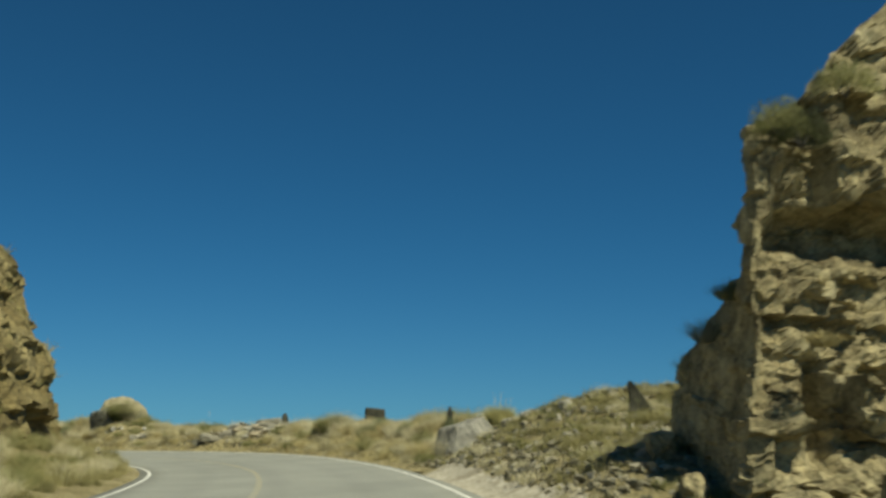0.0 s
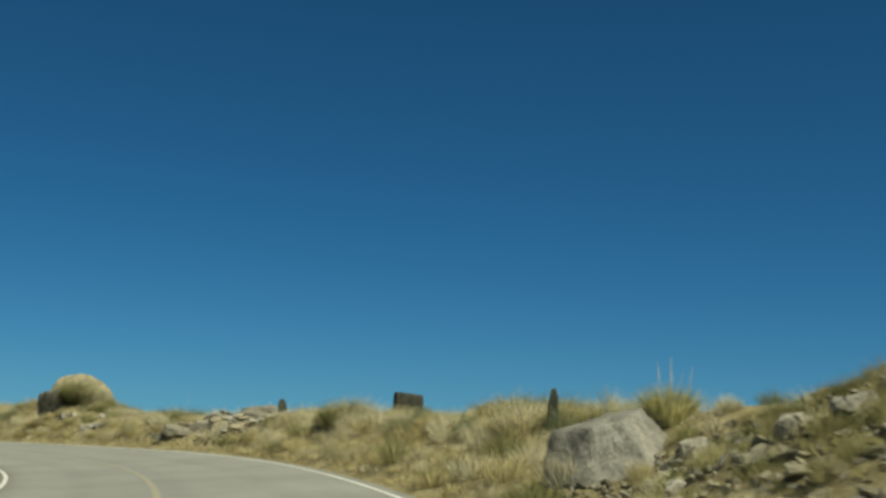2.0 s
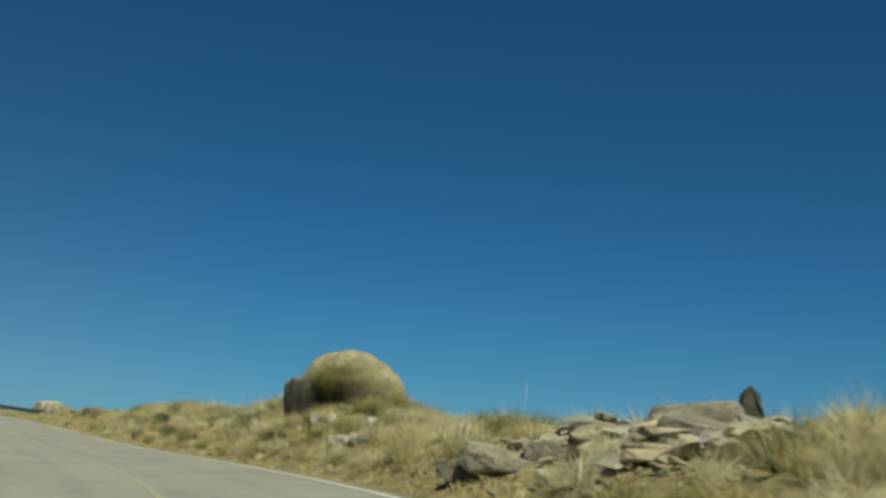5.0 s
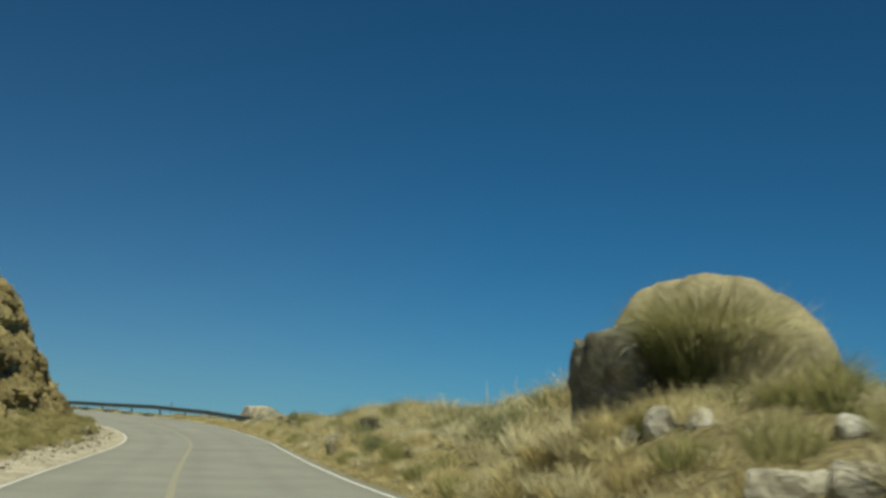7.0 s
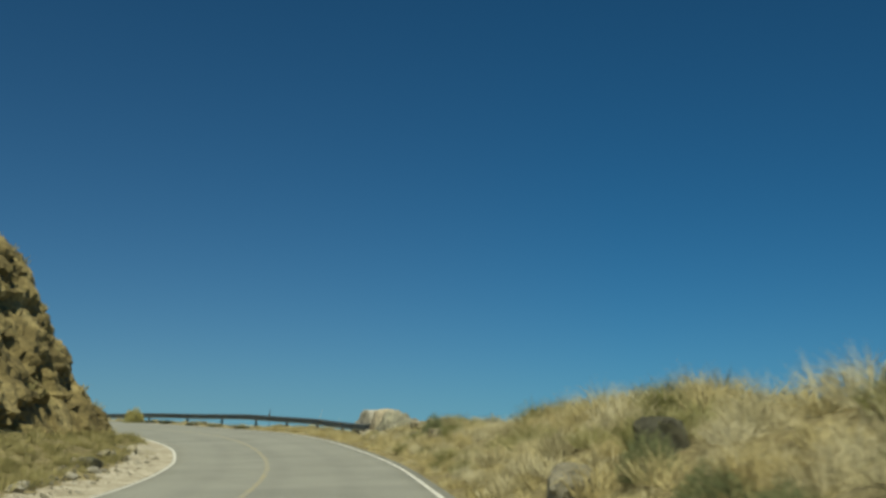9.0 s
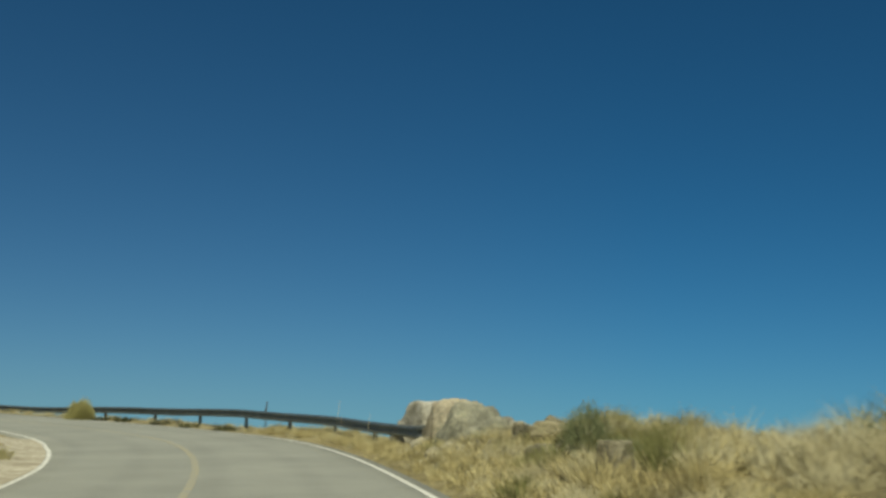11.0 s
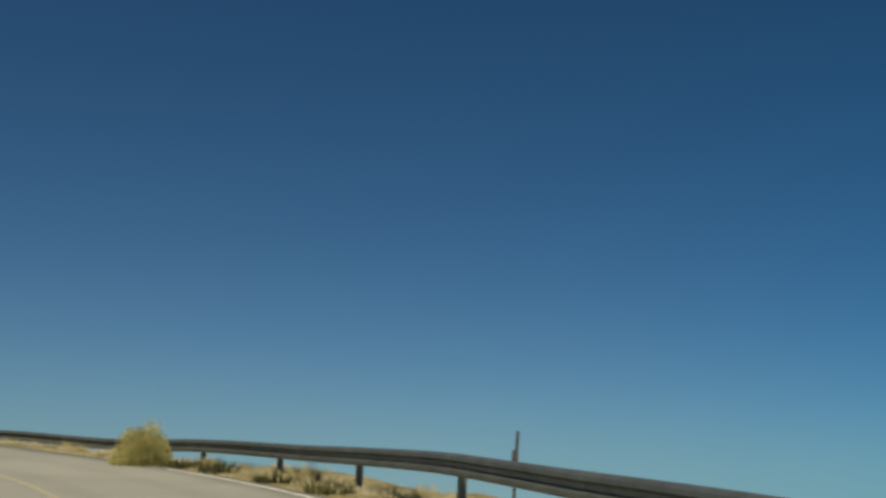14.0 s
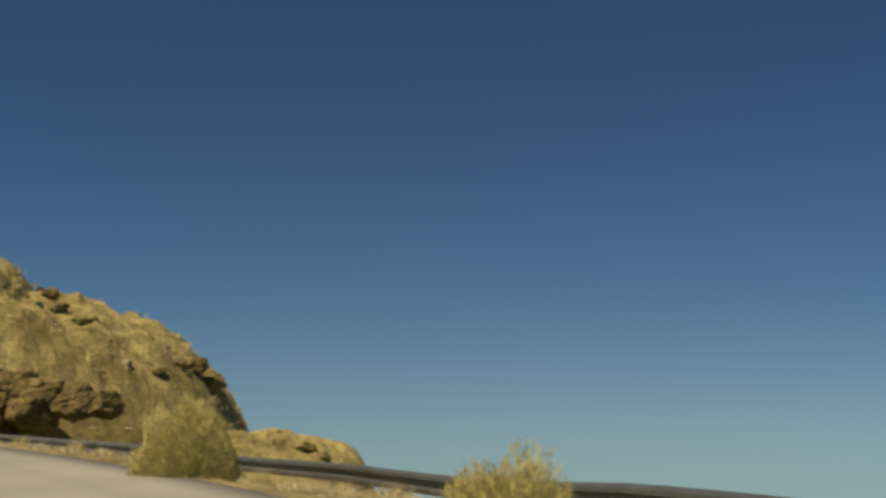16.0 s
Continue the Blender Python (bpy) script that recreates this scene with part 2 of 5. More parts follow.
def grass_material(name, stops, green=(0.09, 0.10, 0.03), amount=0.35):
    m, n, l, b = material(name, 0.75)
    p = place_of(n)
    big = noise_node(n, l, 0.7, 3, 0.6, p)
    one = n.new("ShaderNodeNewGeometry").outputs["Random Per Island"]
    whole = n.new("ShaderNodeAttribute")
    whole.attribute_name = "clump_tone"
    add = n.new("ShaderNodeMath")
    add.operation = "MULTIPLY_ADD"
    add.inputs[1].default_value = 0.32
    l.new(one, add.inputs[0])
    own = n.new("ShaderNodeMath")
    own.operation = "MULTIPLY_ADD"
    own.inputs[1].default_value = 0.50
    l.new(whole.outputs["Fac"], own.inputs[0])
    sub = n.new("ShaderNodeMath")
    sub.operation = "MULTIPLY_ADD"
    sub.inputs[1].default_value = 1.0
    sub.inputs[2].default_value = -0.40
    l.new(big.outputs[0], sub.inputs[0])
    l.new(sub.outputs[0], own.inputs[2])
    l.new(own.outputs[0], add.inputs[2])
    tone = ramp(n, stops)
    l.new(add.outputs[0], tone.inputs[0])
    other = noise_node(n, l, 1.9, 3, 0.6, p)
    mask = ramp(n, [(0.54, (0, 0, 0)), (0.66, (amount, amount, amount))])
    l.new(other.outputs[0], mask.inputs[0])
    c = mixed(n, l, mask.outputs[0], tone.outputs[0], green)
    l.new(c, b.inputs["Base Color"])
    dome = n.new("ShaderNodeAttribute")
    dome.attribute_name = "dome"
    lie = n.new("ShaderNodeVectorMath")
    lie.operation = "MULTIPLY_ADD"
    lie.inputs[1].default_value = (0.45, 0.45, 0.45)
    l.new(n.new("ShaderNodeNewGeometry").outputs["Normal"], lie.inputs[0])
    rise = n.new("ShaderNodeVectorMath")
    rise.operation = "MULTIPLY_ADD"
    rise.inputs[1].default_value = (0.55, 0.55, 0.55)
    rise.inputs[2].default_value = (0.0, 0.0, 0.40)
    l.new(dome.outputs["Vector"], rise.inputs[0])
    l.new(rise.outputs[0], lie.inputs[2])
    unit = n.new("ShaderNodeVectorMath")
    unit.operation = "NORMALIZE"
    l.new(lie.outputs[0], unit.inputs[0])
    l.new(unit.outputs[0], b.inputs["Normal"])
    thin = n.new("ShaderNodeBsdfTranslucent")
    l.new(c, thin.inputs["Color"])
    both = n.new("ShaderNodeMixShader")
    both.inputs[0].default_value = 0.36
    l.new(b.outputs[0], both.inputs[1])
    l.new(thin.outputs[0], both.inputs[2])
    l.new(both.outputs[0], n["Material Output"].inputs["Surface"])
    return m


M_GROUND = ground_material()
M_GRAVEL = gravel_material()
M_ASPHALT = asphalt_material()
M_WHITE = paint_material("white_road_paint", (0.70, 0.69, 0.63), (0.36, 0.355, 0.31), (0.46, 0.64))
M_YELLOW = paint_material("yellow_road_paint", (0.44, 0.355, 0.15), (0.285, 0.282, 0.245), (0.33, 0.54))
STRAW = [(0.05, (0.34, 0.30, 0.16)), (0.35, (0.56, 0.50, 0.30)), (0.65, (0.72, 0.66, 0.43)), (1.0, (0.82, 0.77, 0.56))]
GOLD = [(0.05, (0.30, 0.25, 0.105)), (0.35, (0.50, 0.42, 0.20)), (0.65, (0.66, 0.575, 0.30)), (1.0, (0.75, 0.68, 0.42))]
M_GRASS = grass_material("straw_grass", STRAW)
M_GOLD = grass_material("golden_grass", GOLD)
M_TUFT = grass_material("green_grass", [(0.05, (0.13, 0.135, 0.045)), (0.45, (0.25, 0.25, 0.092)), (1.0, (0.46, 0.43, 0.20))], amount=0.4)
M_SHRUB = grass_material("dark_shrub", [(0.1, (0.035, 0.04, 0.015)), (0.6, (0.075, 0.08, 0.03)), (1.0, (0.15, 0.14, 0.05))], amount=0.5)
M_BUSH = grass_material("yellow_bush", [(0.05, (0.26, 0.25, 0.09)), (0.45, (0.46, 0.425, 0.165)), (1.0, (0.62, 0.57, 0.26))], (0.26, 0.26, 0.09), 0.35)
M_OLIVE = grass_material("olive_grass", [(0.05, (0.18, 0.165, 0.065)), (0.4, (0.31, 0.28, 0.115)), (0.7, (0.42, 0.375, 0.17)), (1.0, (0.52, 0.46, 0.24))], (0.14, 0.145, 0.05), 0.5)
M_LEAF = grass_material("grey_green_leaf", [(0.05, (0.10, 0.12, 0.055)), (0.45, (0.19, 0.215, 0.10)), (1.0, (0.36, 0.38, 0.20))], (0.12, 0.15, 0.06), 0.4)
M_STALK = paint_material("dry_stalk", (0.50, 0.44, 0.30), (0.34, 0.28, 0.17))
M_POST = paint_material("weathered_wood", (0.07, 0.065, 0.055), (0.16, 0.15, 0.13))


def steel_material():
    m, n, l, b = material("weathered_steel", 0.5, 0.75)
    p = place_of(n)
    f = noise_node(n, l, 2.5, 7, 0.7, p)
    c = ramp(n, [(0.3, (0.12, 0.135, 0.13)), (0.7, (0.21, 0.235, 0.225))])
    l.new(f.outputs[0], c.inputs[0])
    l.new(c.outputs[0], b.inputs["Base Color"])
    bump(n, l, f.outputs[0], b, 0.15, 0.01)
    return m


M_STEEL = steel_material()


# ---------------------------------------------------------------- helpers
def part(name, bm, mat, parent=None, label=""):
    """One mesh object of a bmesh, under a thing or a part."""
    me = bpy.data.meshes.new(name)
    bm.to_mesh(me)
    bm.free()
    me.materials.append(mat)
    ob = new(name, me)
    ob.parent = parent
    if label:
        tagged(ob, label)
    return ob


def sheet(name, verts, faces, mat, smooth=True, uv=None, dome=None, tone=None):
    me = bpy.data.meshes.new(name)
    verts = np.asarray(verts, dtype=np.float32)
    faces = np.asarray(faces, dtype=np.int32)
    me.vertices.add(len(verts))
    me.vertices.foreach_set("co", verts.ravel())
    k = faces.shape[1]
    me.loops.add(faces.size)
    me.loops.foreach_set("vertex_index", faces.ravel())
    me.polygons.add(len(faces))
    me.polygons.foreach_set("loop_start", np.arange(0, faces.size, k, dtype=np.int32))
    me.polygons.foreach_set("use_smooth", np.full(len(faces), smooth))
    me.update(calc_edges=True)
    if uv is not None:
        layer = me.uv_layers.new(name="UVMap")
        layer.data.foreach_set("uv", np.asarray(uv, dtype=np.float32)[faces.ravel()].ravel())
    if dome is not None:
        me.attributes.new("dome", "FLOAT_VECTOR", "POINT").data.foreach_set("vector", np.asarray(dome, dtype=np.float32).ravel())
    if tone is not None:
        me.attributes.new("clump_tone", "FLOAT", "POINT").data.foreach_set("value", np.asarray(tone, dtype=np.float32))
    me.materials.append(mat)
    return new(name, me)


def grid_faces(rows, cols):
    i = np.arange(rows - 1)[:, None] * cols + np.arange(cols - 1)[None, :]
    i = i.ravel()
    return np.stack([i, i + 1, i + cols + 1, i + cols], 1)


# ---------------------------------------------------------------- the road's line
# x, y, z of the centre line, and the bank in degrees (outer side up)
ROAD = [
    (1.0, -60.02, -0.6, 0.5), (-0.2, -25.02, -0.25, 0.6), (-1.4, -0.02, 0.0, 0.8), (-1.97, 9.17, 0.13, 1.6),
    (-2.66, 17.76, 0.25, 2.0), (-3.66, 25.94, 0.29, 2.3), (-5.5, 35.37, 0.33, 2.9), (-9.25, 46.66, 0.3, 4.2),
    (-14.58, 57.53, 0.16, 4.6), (-20.76, 65.93, 0.07, 3.5), (-28.14, 74.19, -0.01, 2.1), (-33.66, 79.96, -0.12, 1.8),
    (-41.86, 88.79, -0.24, 1.8), (-50.01, 97.61, -0.32, 2.0), (-55.33, 103.04, -0.27, 1.9), (-62.44, 109.38, -0.17, 2.1),
    (-69.11, 114.67, -0.05, 2.6), (-76.66, 119.57, 0.09, 2.5), (-84.53, 122.18, 0.22, 1.8), (-93.0, 123.09, 0.36, 1.8),
    (-101.51, 121.83, 0.54, 1.9), (-109.12, 118.16, 1.05, 2.2), (-115.16, 112.12, 1.55, 1.8), (-119.18, 104.58, 2.0, 1.5),
    (-121.7, 95.04, 2.5, 1.3), (-123.2, 75.0, 3.5, 1.3), (-123.2, 50.0, 4.6, 1.3),
]
HALF = 3.58


def spline(points, step):
    p = np.array(points, dtype=float)
    p = np.vstack([2 * p[0] - p[1], p, 2 * p[-1] - p[-2]])
    out = []
    for a, b, c, d in zip(p, p[1:], p[2:], p[3:]):
        k = max(2, int(np.linalg.norm((c - b)[:2]) / step))
        t = np.linspace(0, 1, k, endpoint=False)[:, None]
        out.append(0.5 * (2 * b + (c - a) * t + (2 * a - 5 * b + 4 * c - d) * t ** 2 + (3 * b - a - 3 * c + d) * t ** 3))
    return np.vstack(out + [p[-2:-1]])


def smoothed(p, n):
    for _ in range(n):
        p = np.vstack([p[:1], (p[:-2] + 2 * p[1:-1] + p[2:]) / 4, p[-1:]])
    return p


LINE = smoothed(spline(ROAD, 0.5), 60)
TANGENT = np.gradient(LINE[:, :2], axis=0)
TANGENT /= np.linalg.norm(TANGENT, axis=1)[:, None]
RIGHT = np.stack([TANGENT[:, 1], -TANGENT[:, 0]], 1)
ALONG = np.concatenate([[0], np.cumsum(np.linalg.norm(np.diff(LINE[:, :2], axis=0), axis=1))])


def near_road(x, y):
    """Distance along the road and to the right of its centre, for points."""
    q = np.stack([np.ravel(x), np.ravel(y)], 1)
    s = np.empty(len(q))
    u = np.empty(len(q))
    coarse = LINE[::2, :2]
    for a in range(0, len(q), 4000):
        c = q[a:a + 4000]
        i = ((c[:, None, :] - coarse[None]) ** 2).sum(2).argmin(1) * 2
        d = c - LINE[i, :2]
        s[a:a + 4000] = ALONG[i] + (d * TANGENT[i]).sum(1)
        side = (d * RIGHT[i]).sum(1)
        u[a:a + 4000] = np.where(side >= 0, 1, -1) * np.linalg.norm(d, axis=1)
    return s, u


def on_road(s, u):
    """World place at s along and u to the right, on the road's surface."""
    s, u = np.asarray(s, float), np.asarray(u, float)
    cols = [np.interp(s, ALONG, LINE[:, k]) for k in range(4)]
    rx, ry = np.interp(s, ALONG, RIGHT[:, 0]), np.interp(s, ALONG, RIGHT[:, 1])
    return np.stack([cols[0] + rx * u, cols[1] + ry * u, cols[2] + np.tan(np.radians(cols[3])) * u], -1)


S0 = float(near_road([0], [0])[0][0])  # where the walk begins


def fbm(x, y, scale, seed=0.0, octaves=4):
    """Smooth noise, about -1 to 1, for arrays."""
    total, gain = np.zeros_like(np.asarray(x, float)), 1.0
    rng = np.random.RandomState(int(seed * 13) + 5)
    for o in range(octaves):
        f = 2 ** o / scale
        for _ in range(3):
            a = rng.uniform(0, 2 * math.pi)
            ph = rng.uniform(0, 2 * math.pi, 2)
            total += gain * np.sin((x * math.cos(a) + y * math.sin(a)) * f * 2.1 + ph[0] + 1.7 * np.sin((y * math.cos(a) - x * math.sin(a)) * f * 1.3 + ph[1])) / 3
        gain *= 0.5
    return total


def step(a, b, x):
    t = np.clip((np.asarray(x, float) - a) / (b - a), 0, 1)
    return t * t * (3 - 2 * t)


# the bank beside the outer edge: distance along from S0, height of its crest over the road
BANK_S = [-60, 0, 14, 17, 21, 26, 28.5, 31, 35, 39, 43, 48, 53, 57, 62, 67, 73, 77, 85, 90, 98, 106, 112, 117, 123, 127, 132, 136, 139, 143, 300]
BANK_H = [0.12, 0.12, 0.12, 1.15, 1.55, 1.7, 1.78, 1.45, 0.95, 0.9, 1.0, 1.1, 1.05, 1.0, 1.0, 1.0, 1.35, 1.75, 1.65, 1.4, 1.35, 1.55, 1.35, 1.25, 1.1, 0.85, 0.8, 0.62, 0.35, 0.1, 0.1]


def widening(d):
    """How much wider the inner lane is in the tight bend."""
    return np.interp(d, [124, 135, 145, 400], [0, 0.35, 0.9, 0.9])


def ground_height(x, y):
    s, u = near_road(x, y)
    x, y = np.ravel(x), np.ravel(y)
    d = s - S0
    zc = np.interp(s, ALONG, LINE[:, 2])
    bank = np.tan(np.radians(np.interp(s, ALONG, LINE[:, 3])))
    z = zc + bank * np.clip(u, -6, 6)
    bumps = fbm(x, y, 3.5, 1)
    # outer side: verge, bank, then the hill falls away
    h = np.interp(d, BANK_S, BANK_H)
    hollow = 0.8 * step(27.5, 30, d) * (1 - step(33.5, 36, d))  # in front of the grey boulder
    rise = ((0.6 - 0.4 * hollow) * step(HALF + 0.1, HALF + 2.0, u) + (0.4 + 0.4 * hollow) * step(HALF + 1.5, HALF + 4.5, u)) * h
    z = z + rise * (1 + 0.22 * bumps) + 0.10 * bumps * step(HALF + 0.2, HALF + 1.2, u)
    far = np.clip(u - (HALF + 5.5), 0, None)
    z = z - 0.30 * far * step(0, 6, far) - np.clip(far - 25, 0, None) * 0.25
    open_side = step(139, 144, d)
    drop = np.clip(u - (HALF + 2.6 + 1.6 * step(158, 176, d)), 0, None)
    z = z - open_side * drop * 0.75 - step(158, 176, d) * np.clip(u - (HALF + 0.5), 0, 4.5) * 0.27
    # inner side: verge, then the cut hill
    v = -u
    wide = widening(d)
    z = z + step(HALF + 0.3, HALF + 1.5, v - wide) * (0.22 + 0.10 * bumps)
    toe = np.interp(d, [-60, 20, 34, 46, 62, 80, 105, 120, 130, 136, 140, 150], [12, 11, 6.3, 5.7, 7.0, 8.6, 8.4, 7.4, 6.6, 6.9, 12, 26])
    inner = step(22, 36, d) * (1 - step(134, 142, d))
    hill = np.interp(v - toe, [-2.6, 0, 0.9, 6.4, 12, 60, 200], [0, 0.6, 1.0, 7.4, 9.0, 18, 22])
    z = z + inner * hill * (1 + 0.08 * bumps)
    z = z + (1 - inner) * step(HALF + 1.0, HALF + 6.0, v) * 0.6 * step(-80, -10, 40 - d)
    # under the road
    z = np.where((u < HALF + 0.1) & (v < HALF + wide + 0.1), zc + bank * u - 0.16, z)
    # beyond the spur the land falls to the valley
    r = np.hypot(x + 45, y - 65)
    z = z - np.clip(r - 130, 0, None) * 0.32
    return np.maximum(z, -420 + 12 * fbm(x, y, 400, 3))


def ease(lo, hi, stepsize, reach):
    core = np.arange(lo, hi + 1e-6, stepsize)
    out, d, w = [], 0.0, stepsize
    while d < reach:
        w *= 1.16
        d += w
        out.append(d)
    out = np.array(out)
    return np.concatenate([lo - out[::-1], core, hi + out])


gx, gy = ease(-131, 12, 0.6, 3400), ease(-4, 134, 0.55, 3400)
GX, GY = np.meshgrid(gx, gy)
GZ = ground_height(GX, GY)
ground = sheet("ground", np.stack([GX.ravel(), GY.ravel(), GZ], 1), grid_faces(len(gy), len(gx)), M_GROUND)
tagged(ground, "dry straw-coloured mountain ground beside a road", "ground", kind="structure")


def ground_at(x, y):
    """Height of the ground sheet itself at points."""
    x, y = np.ravel(x).astype(float), np.ravel(y).astype(float)
    i = np.clip(np.searchsorted(gx, x) - 1, 0, len(gx) - 2)
    j = np.clip(np.searchsorted(gy, y) - 1, 0, len(gy) - 2)
    a, b = (x - gx[i]) / (gx[i + 1] - gx[i]), (y - gy[j]) / (gy[j + 1] - gy[j])
    z = GZ.reshape(len(gy), len(gx))
    return (z[j, i] * (1 - a) + z[j, i + 1] * a) * (1 - b) + (z[j + 1, i] * (1 - a) + z[j + 1, i + 1] * a) * b


def strip(name, s, us, lift, mat, depth=0.0):
    """A band along the road: offsets us across, lifted over the surface, with skirts."""
    s = np.asarray(s, float)
    cols, uv = [], []
    prof = [(u, lift) for u in us]
    if depth:
        prof = [(us[0] - 0.01, lift - depth)] + prof + [(us[-1] + 0.01, lift - depth)]
    for u, z in prof:
        across = u - widening(s - S0) * np.clip(-u / 3.3, 0, 1)
        p = on_road(s, across)
        p[:, 2] += z
        cols.append(p)
        uv.append(np.stack([s, across], 1))
    v = np.stack(cols, 1).reshape(-1, 3)
    return sheet(name, v, grid_faces(len(s), len(prof))[:, ::-1], mat, uv=np.stack(uv, 1).reshape(-1, 2))


END = ALONG[-1]
along = np.arange(2, END - 2, 0.6)
road = strip("road", along, np.linspace(-HALF, HALF, 9), 0.0, M_ASPHALT, 0.3)
tagged(road, "worn grey asphalt mountain road curving along a slope", "road", kind="structure")
for u, upto in ((3.32, S0 + 164), (-3.30, END)):
    tagged(strip("edge_line", along[along < upto], [u - 0.05, u + 0.05], 0.004, M_WHITE), "white painted edge line, slightly worn", "road marking", kind="structure")
centre = strip("centre_line", np.arange(S0 - 20, END - 4, 0.6), [-0.46, -0.33], 0.004, M_YELLOW)
tagged(centre, "faded and worn yellow centre line", "road marking", kind="structure")


def shoulder(s_lo, s_hi, u_in, u_out, seed, label, mat):
    """A ragged band of gravel lying on the verge beside the asphalt."""
    s = np.arange(s_lo, s_hi, 0.35) + S0
    wide = u_out + 0.28 * np.sign(u_out) * fbm(s * 1.0, s * 0.3, 2.0, seed)
    rows = []
    for k in np.linspace(0, 1, 6):
        p = on_road(s, u_in + (wide - u_in) * k - (widening(s - S0) if u_in < 0 else 0))
        g = ground_at(p[:, 0], p[:, 1])
        p[:, 2] = np.maximum(g, p[:, 2] - (0.05 if u_in > 0 else 0.02)) + 0.035 * (1 - k) ** 0.5 + 0.006 - 0.05 * (k == 1) - 0.014 * (k == 0 and u_in < 0)
        rows.append(p)
    v = np.stack(rows, 1).reshape(-1, 3)
    f = grid_faces(len(s), 6)
    return tagged(sheet("shoulder", v, f if u_in < 0 else f[:, ::-1], mat), label, "shoulder", kind="structure")


shoulder(60, 150, -3.365, -HALF - 1.2, 2, "pale gravel shoulder along the inner edge of the road", M_GRAVEL)
shoulder(-5, 28, HALF - 0.02, HALF + 0.95, 3, "pale dirt shoulder beside the asphalt", M_GRAVEL)
shoulder(30, 210, HALF - 0.02, HALF + 0.35, 4, "narrow dirt shoulder beside the asphalt", M_GROUND)


# ---------------------------------------------------------------- rocks
def chipped(p):
    """Height of broken, flat-faced chips at a point: each cell has its own level and tilt."""
    seat = noise.voronoi(p)[1][0]
    lean = noise.noise_vector(seat * 7.3)
    return 0.5 * noise.noise(seat * 5.1) + 0.55 * lean.dot(p - seat)


def rock_mesh(name, seed, mat, detail=4, cuts=14, rough=0.06, flat=1.0, size=(1, 1, 1), tight=(0.62, 0.9), facets=(), chips=0.0):
    """An angular, cut stone about 1 m in radius before size, its foot sunk below z = 0."""
    rng = random.Random(seed)
    bm = bmesh.new()
    bmesh.ops.create_icosphere(bm, subdivisions=detail, radius=1.0)
    planes = []
    for _ in range(cuts):
        d = Vector((rng.gauss(0, 1), rng.gauss(0, 1), rng.gauss(0, 0.8))).normalized()
        planes.append((d, rng.uniform(*tight)))
    planes.append((Vector((0, 0, 1)), 0.8 * flat))
    planes += [(Vector(d).normalized(), r) for d, r in facets]
    off = Vector((rng.uniform(0, 50), rng.uniform(0, 50), rng.uniform(0, 50)))
    for v in bm.verts:
        p = v.co.copy()
        k = 1.0
        for d, r in planes:
            a = p.dot(d)
            if a > r:
                k = min(k, r / a)
        q = p * k
        if chips:
            q *= 1 + chips * (0.20 * chipped(q * 1.7 + off) + 0.09 * chipped(q * 4.3 + off))
        if detail > 2:
            n = noise.fractal(q * 2.2 + off, 1.0, 2.0, 4)
            f = noise.noise(q * 9 + off)
            q *= 1 + rough * n + rough * 0.35 * f
        else:
            q *= 1 + rough * noise.noise(q * 2.0 + off)
        v.co = Vector((q.x * size[0], q.y * size[1], (q.z + 0.45) * size[2]))
    if detail > 4:
        for f in bm.faces:
            f.smooth = True
    me = bpy.data.meshes.new(name)
    bm.to_mesh(me)
    bm.free()
    me.materials.append(mat)
    return me


def height_at(x, y):
    return float(ground_at([x], [y])[0])


def boulder(label, x, y, size, seed, mat, turn=0.0, tilt=0.0, top=None, cuts=14, rough=0.06, detail=5, flat=1.0, group="", tight=(0.62, 0.9), facets=(), chips=1.0):
    """top: the height of its crown, to which its foot is let into the ground."""
    me = rock_mesh("boulder", seed, mat, detail, cuts, rough, flat, size, tight, facets, chips if detail > 3 else 0.0)
    ob = tagged(new("boulder", me), label, "boulder", group)
    high = max(v.co.z for v in me.vertices)
    z = height_at(x, y) - 0.06
    if top is not None:
        if top - high > z:  # a taller stone, still let into the ground
            k = (top - z) / high
            for v in me.vertices:
                v.co.z *= k
        z = min(top - high, z)
    ob.matrix_basis = pose(x, y, z, tilt, tilt * 0.6, turn)
    return ob


boulder("large domed grey boulder with grass growing against it", -21.92, 77.95, (1.98, 1.5, 1.95), 3, M_DOME, 0, 0, 3.80, 2, 0.035, 5, 1.25, tight=(0.9, 0.97), chips=0.4,
        facets=(((-0.9, -0.1, 0.4), 0.84), ((-0.36, -0.90, -0.24), 0.66), ((0.4, -0.9, 0.2), 0.84), ((0.92, -0.3, 0.05), 0.82), ((-0.2, -0.7, 0.68), 0.92), ((0.6, -0.3, 0.74), 0.95)))
boulder("angular grey block leaning against the domed boulder", -22.66, 77.08, (1.2, 1.1, 1.2), 4, M_SHADE_GREY, 0, 0, 3.08, 5, 0.05, 5, 0.95, tight=(0.88, 0.97), chips=0.8,
        facets=(((-0.84, -0.54, -0.08), 0.68), ((-0.46, -0.86, -0.22), 0.60), ((-0.25, -0.1, 0.96), 0.70), ((0.1, -0.3, 0.95), 0.74), ((0.7, -0.7, 0.1), 0.8)))
boulder("grey angular boulder on the grassy bank", 0.98, 34.3, (1.15, 1.1, 1.25), 8, M_GREY, 0, 0, 2.0, 5, 0.03, 5, 1.0, tight=(0.8, 0.95), chips=0.5,
        facets=(((-0.75, -0.55, 0.25), 0.66), ((-0.12, -0.97, 0.22), 0.50), ((0.66, -0.42, 0.62), 0.46), ((-0.25, -0.1, 0.96), 0.62), ((0.9, -0.4, -0.1), 0.72)))
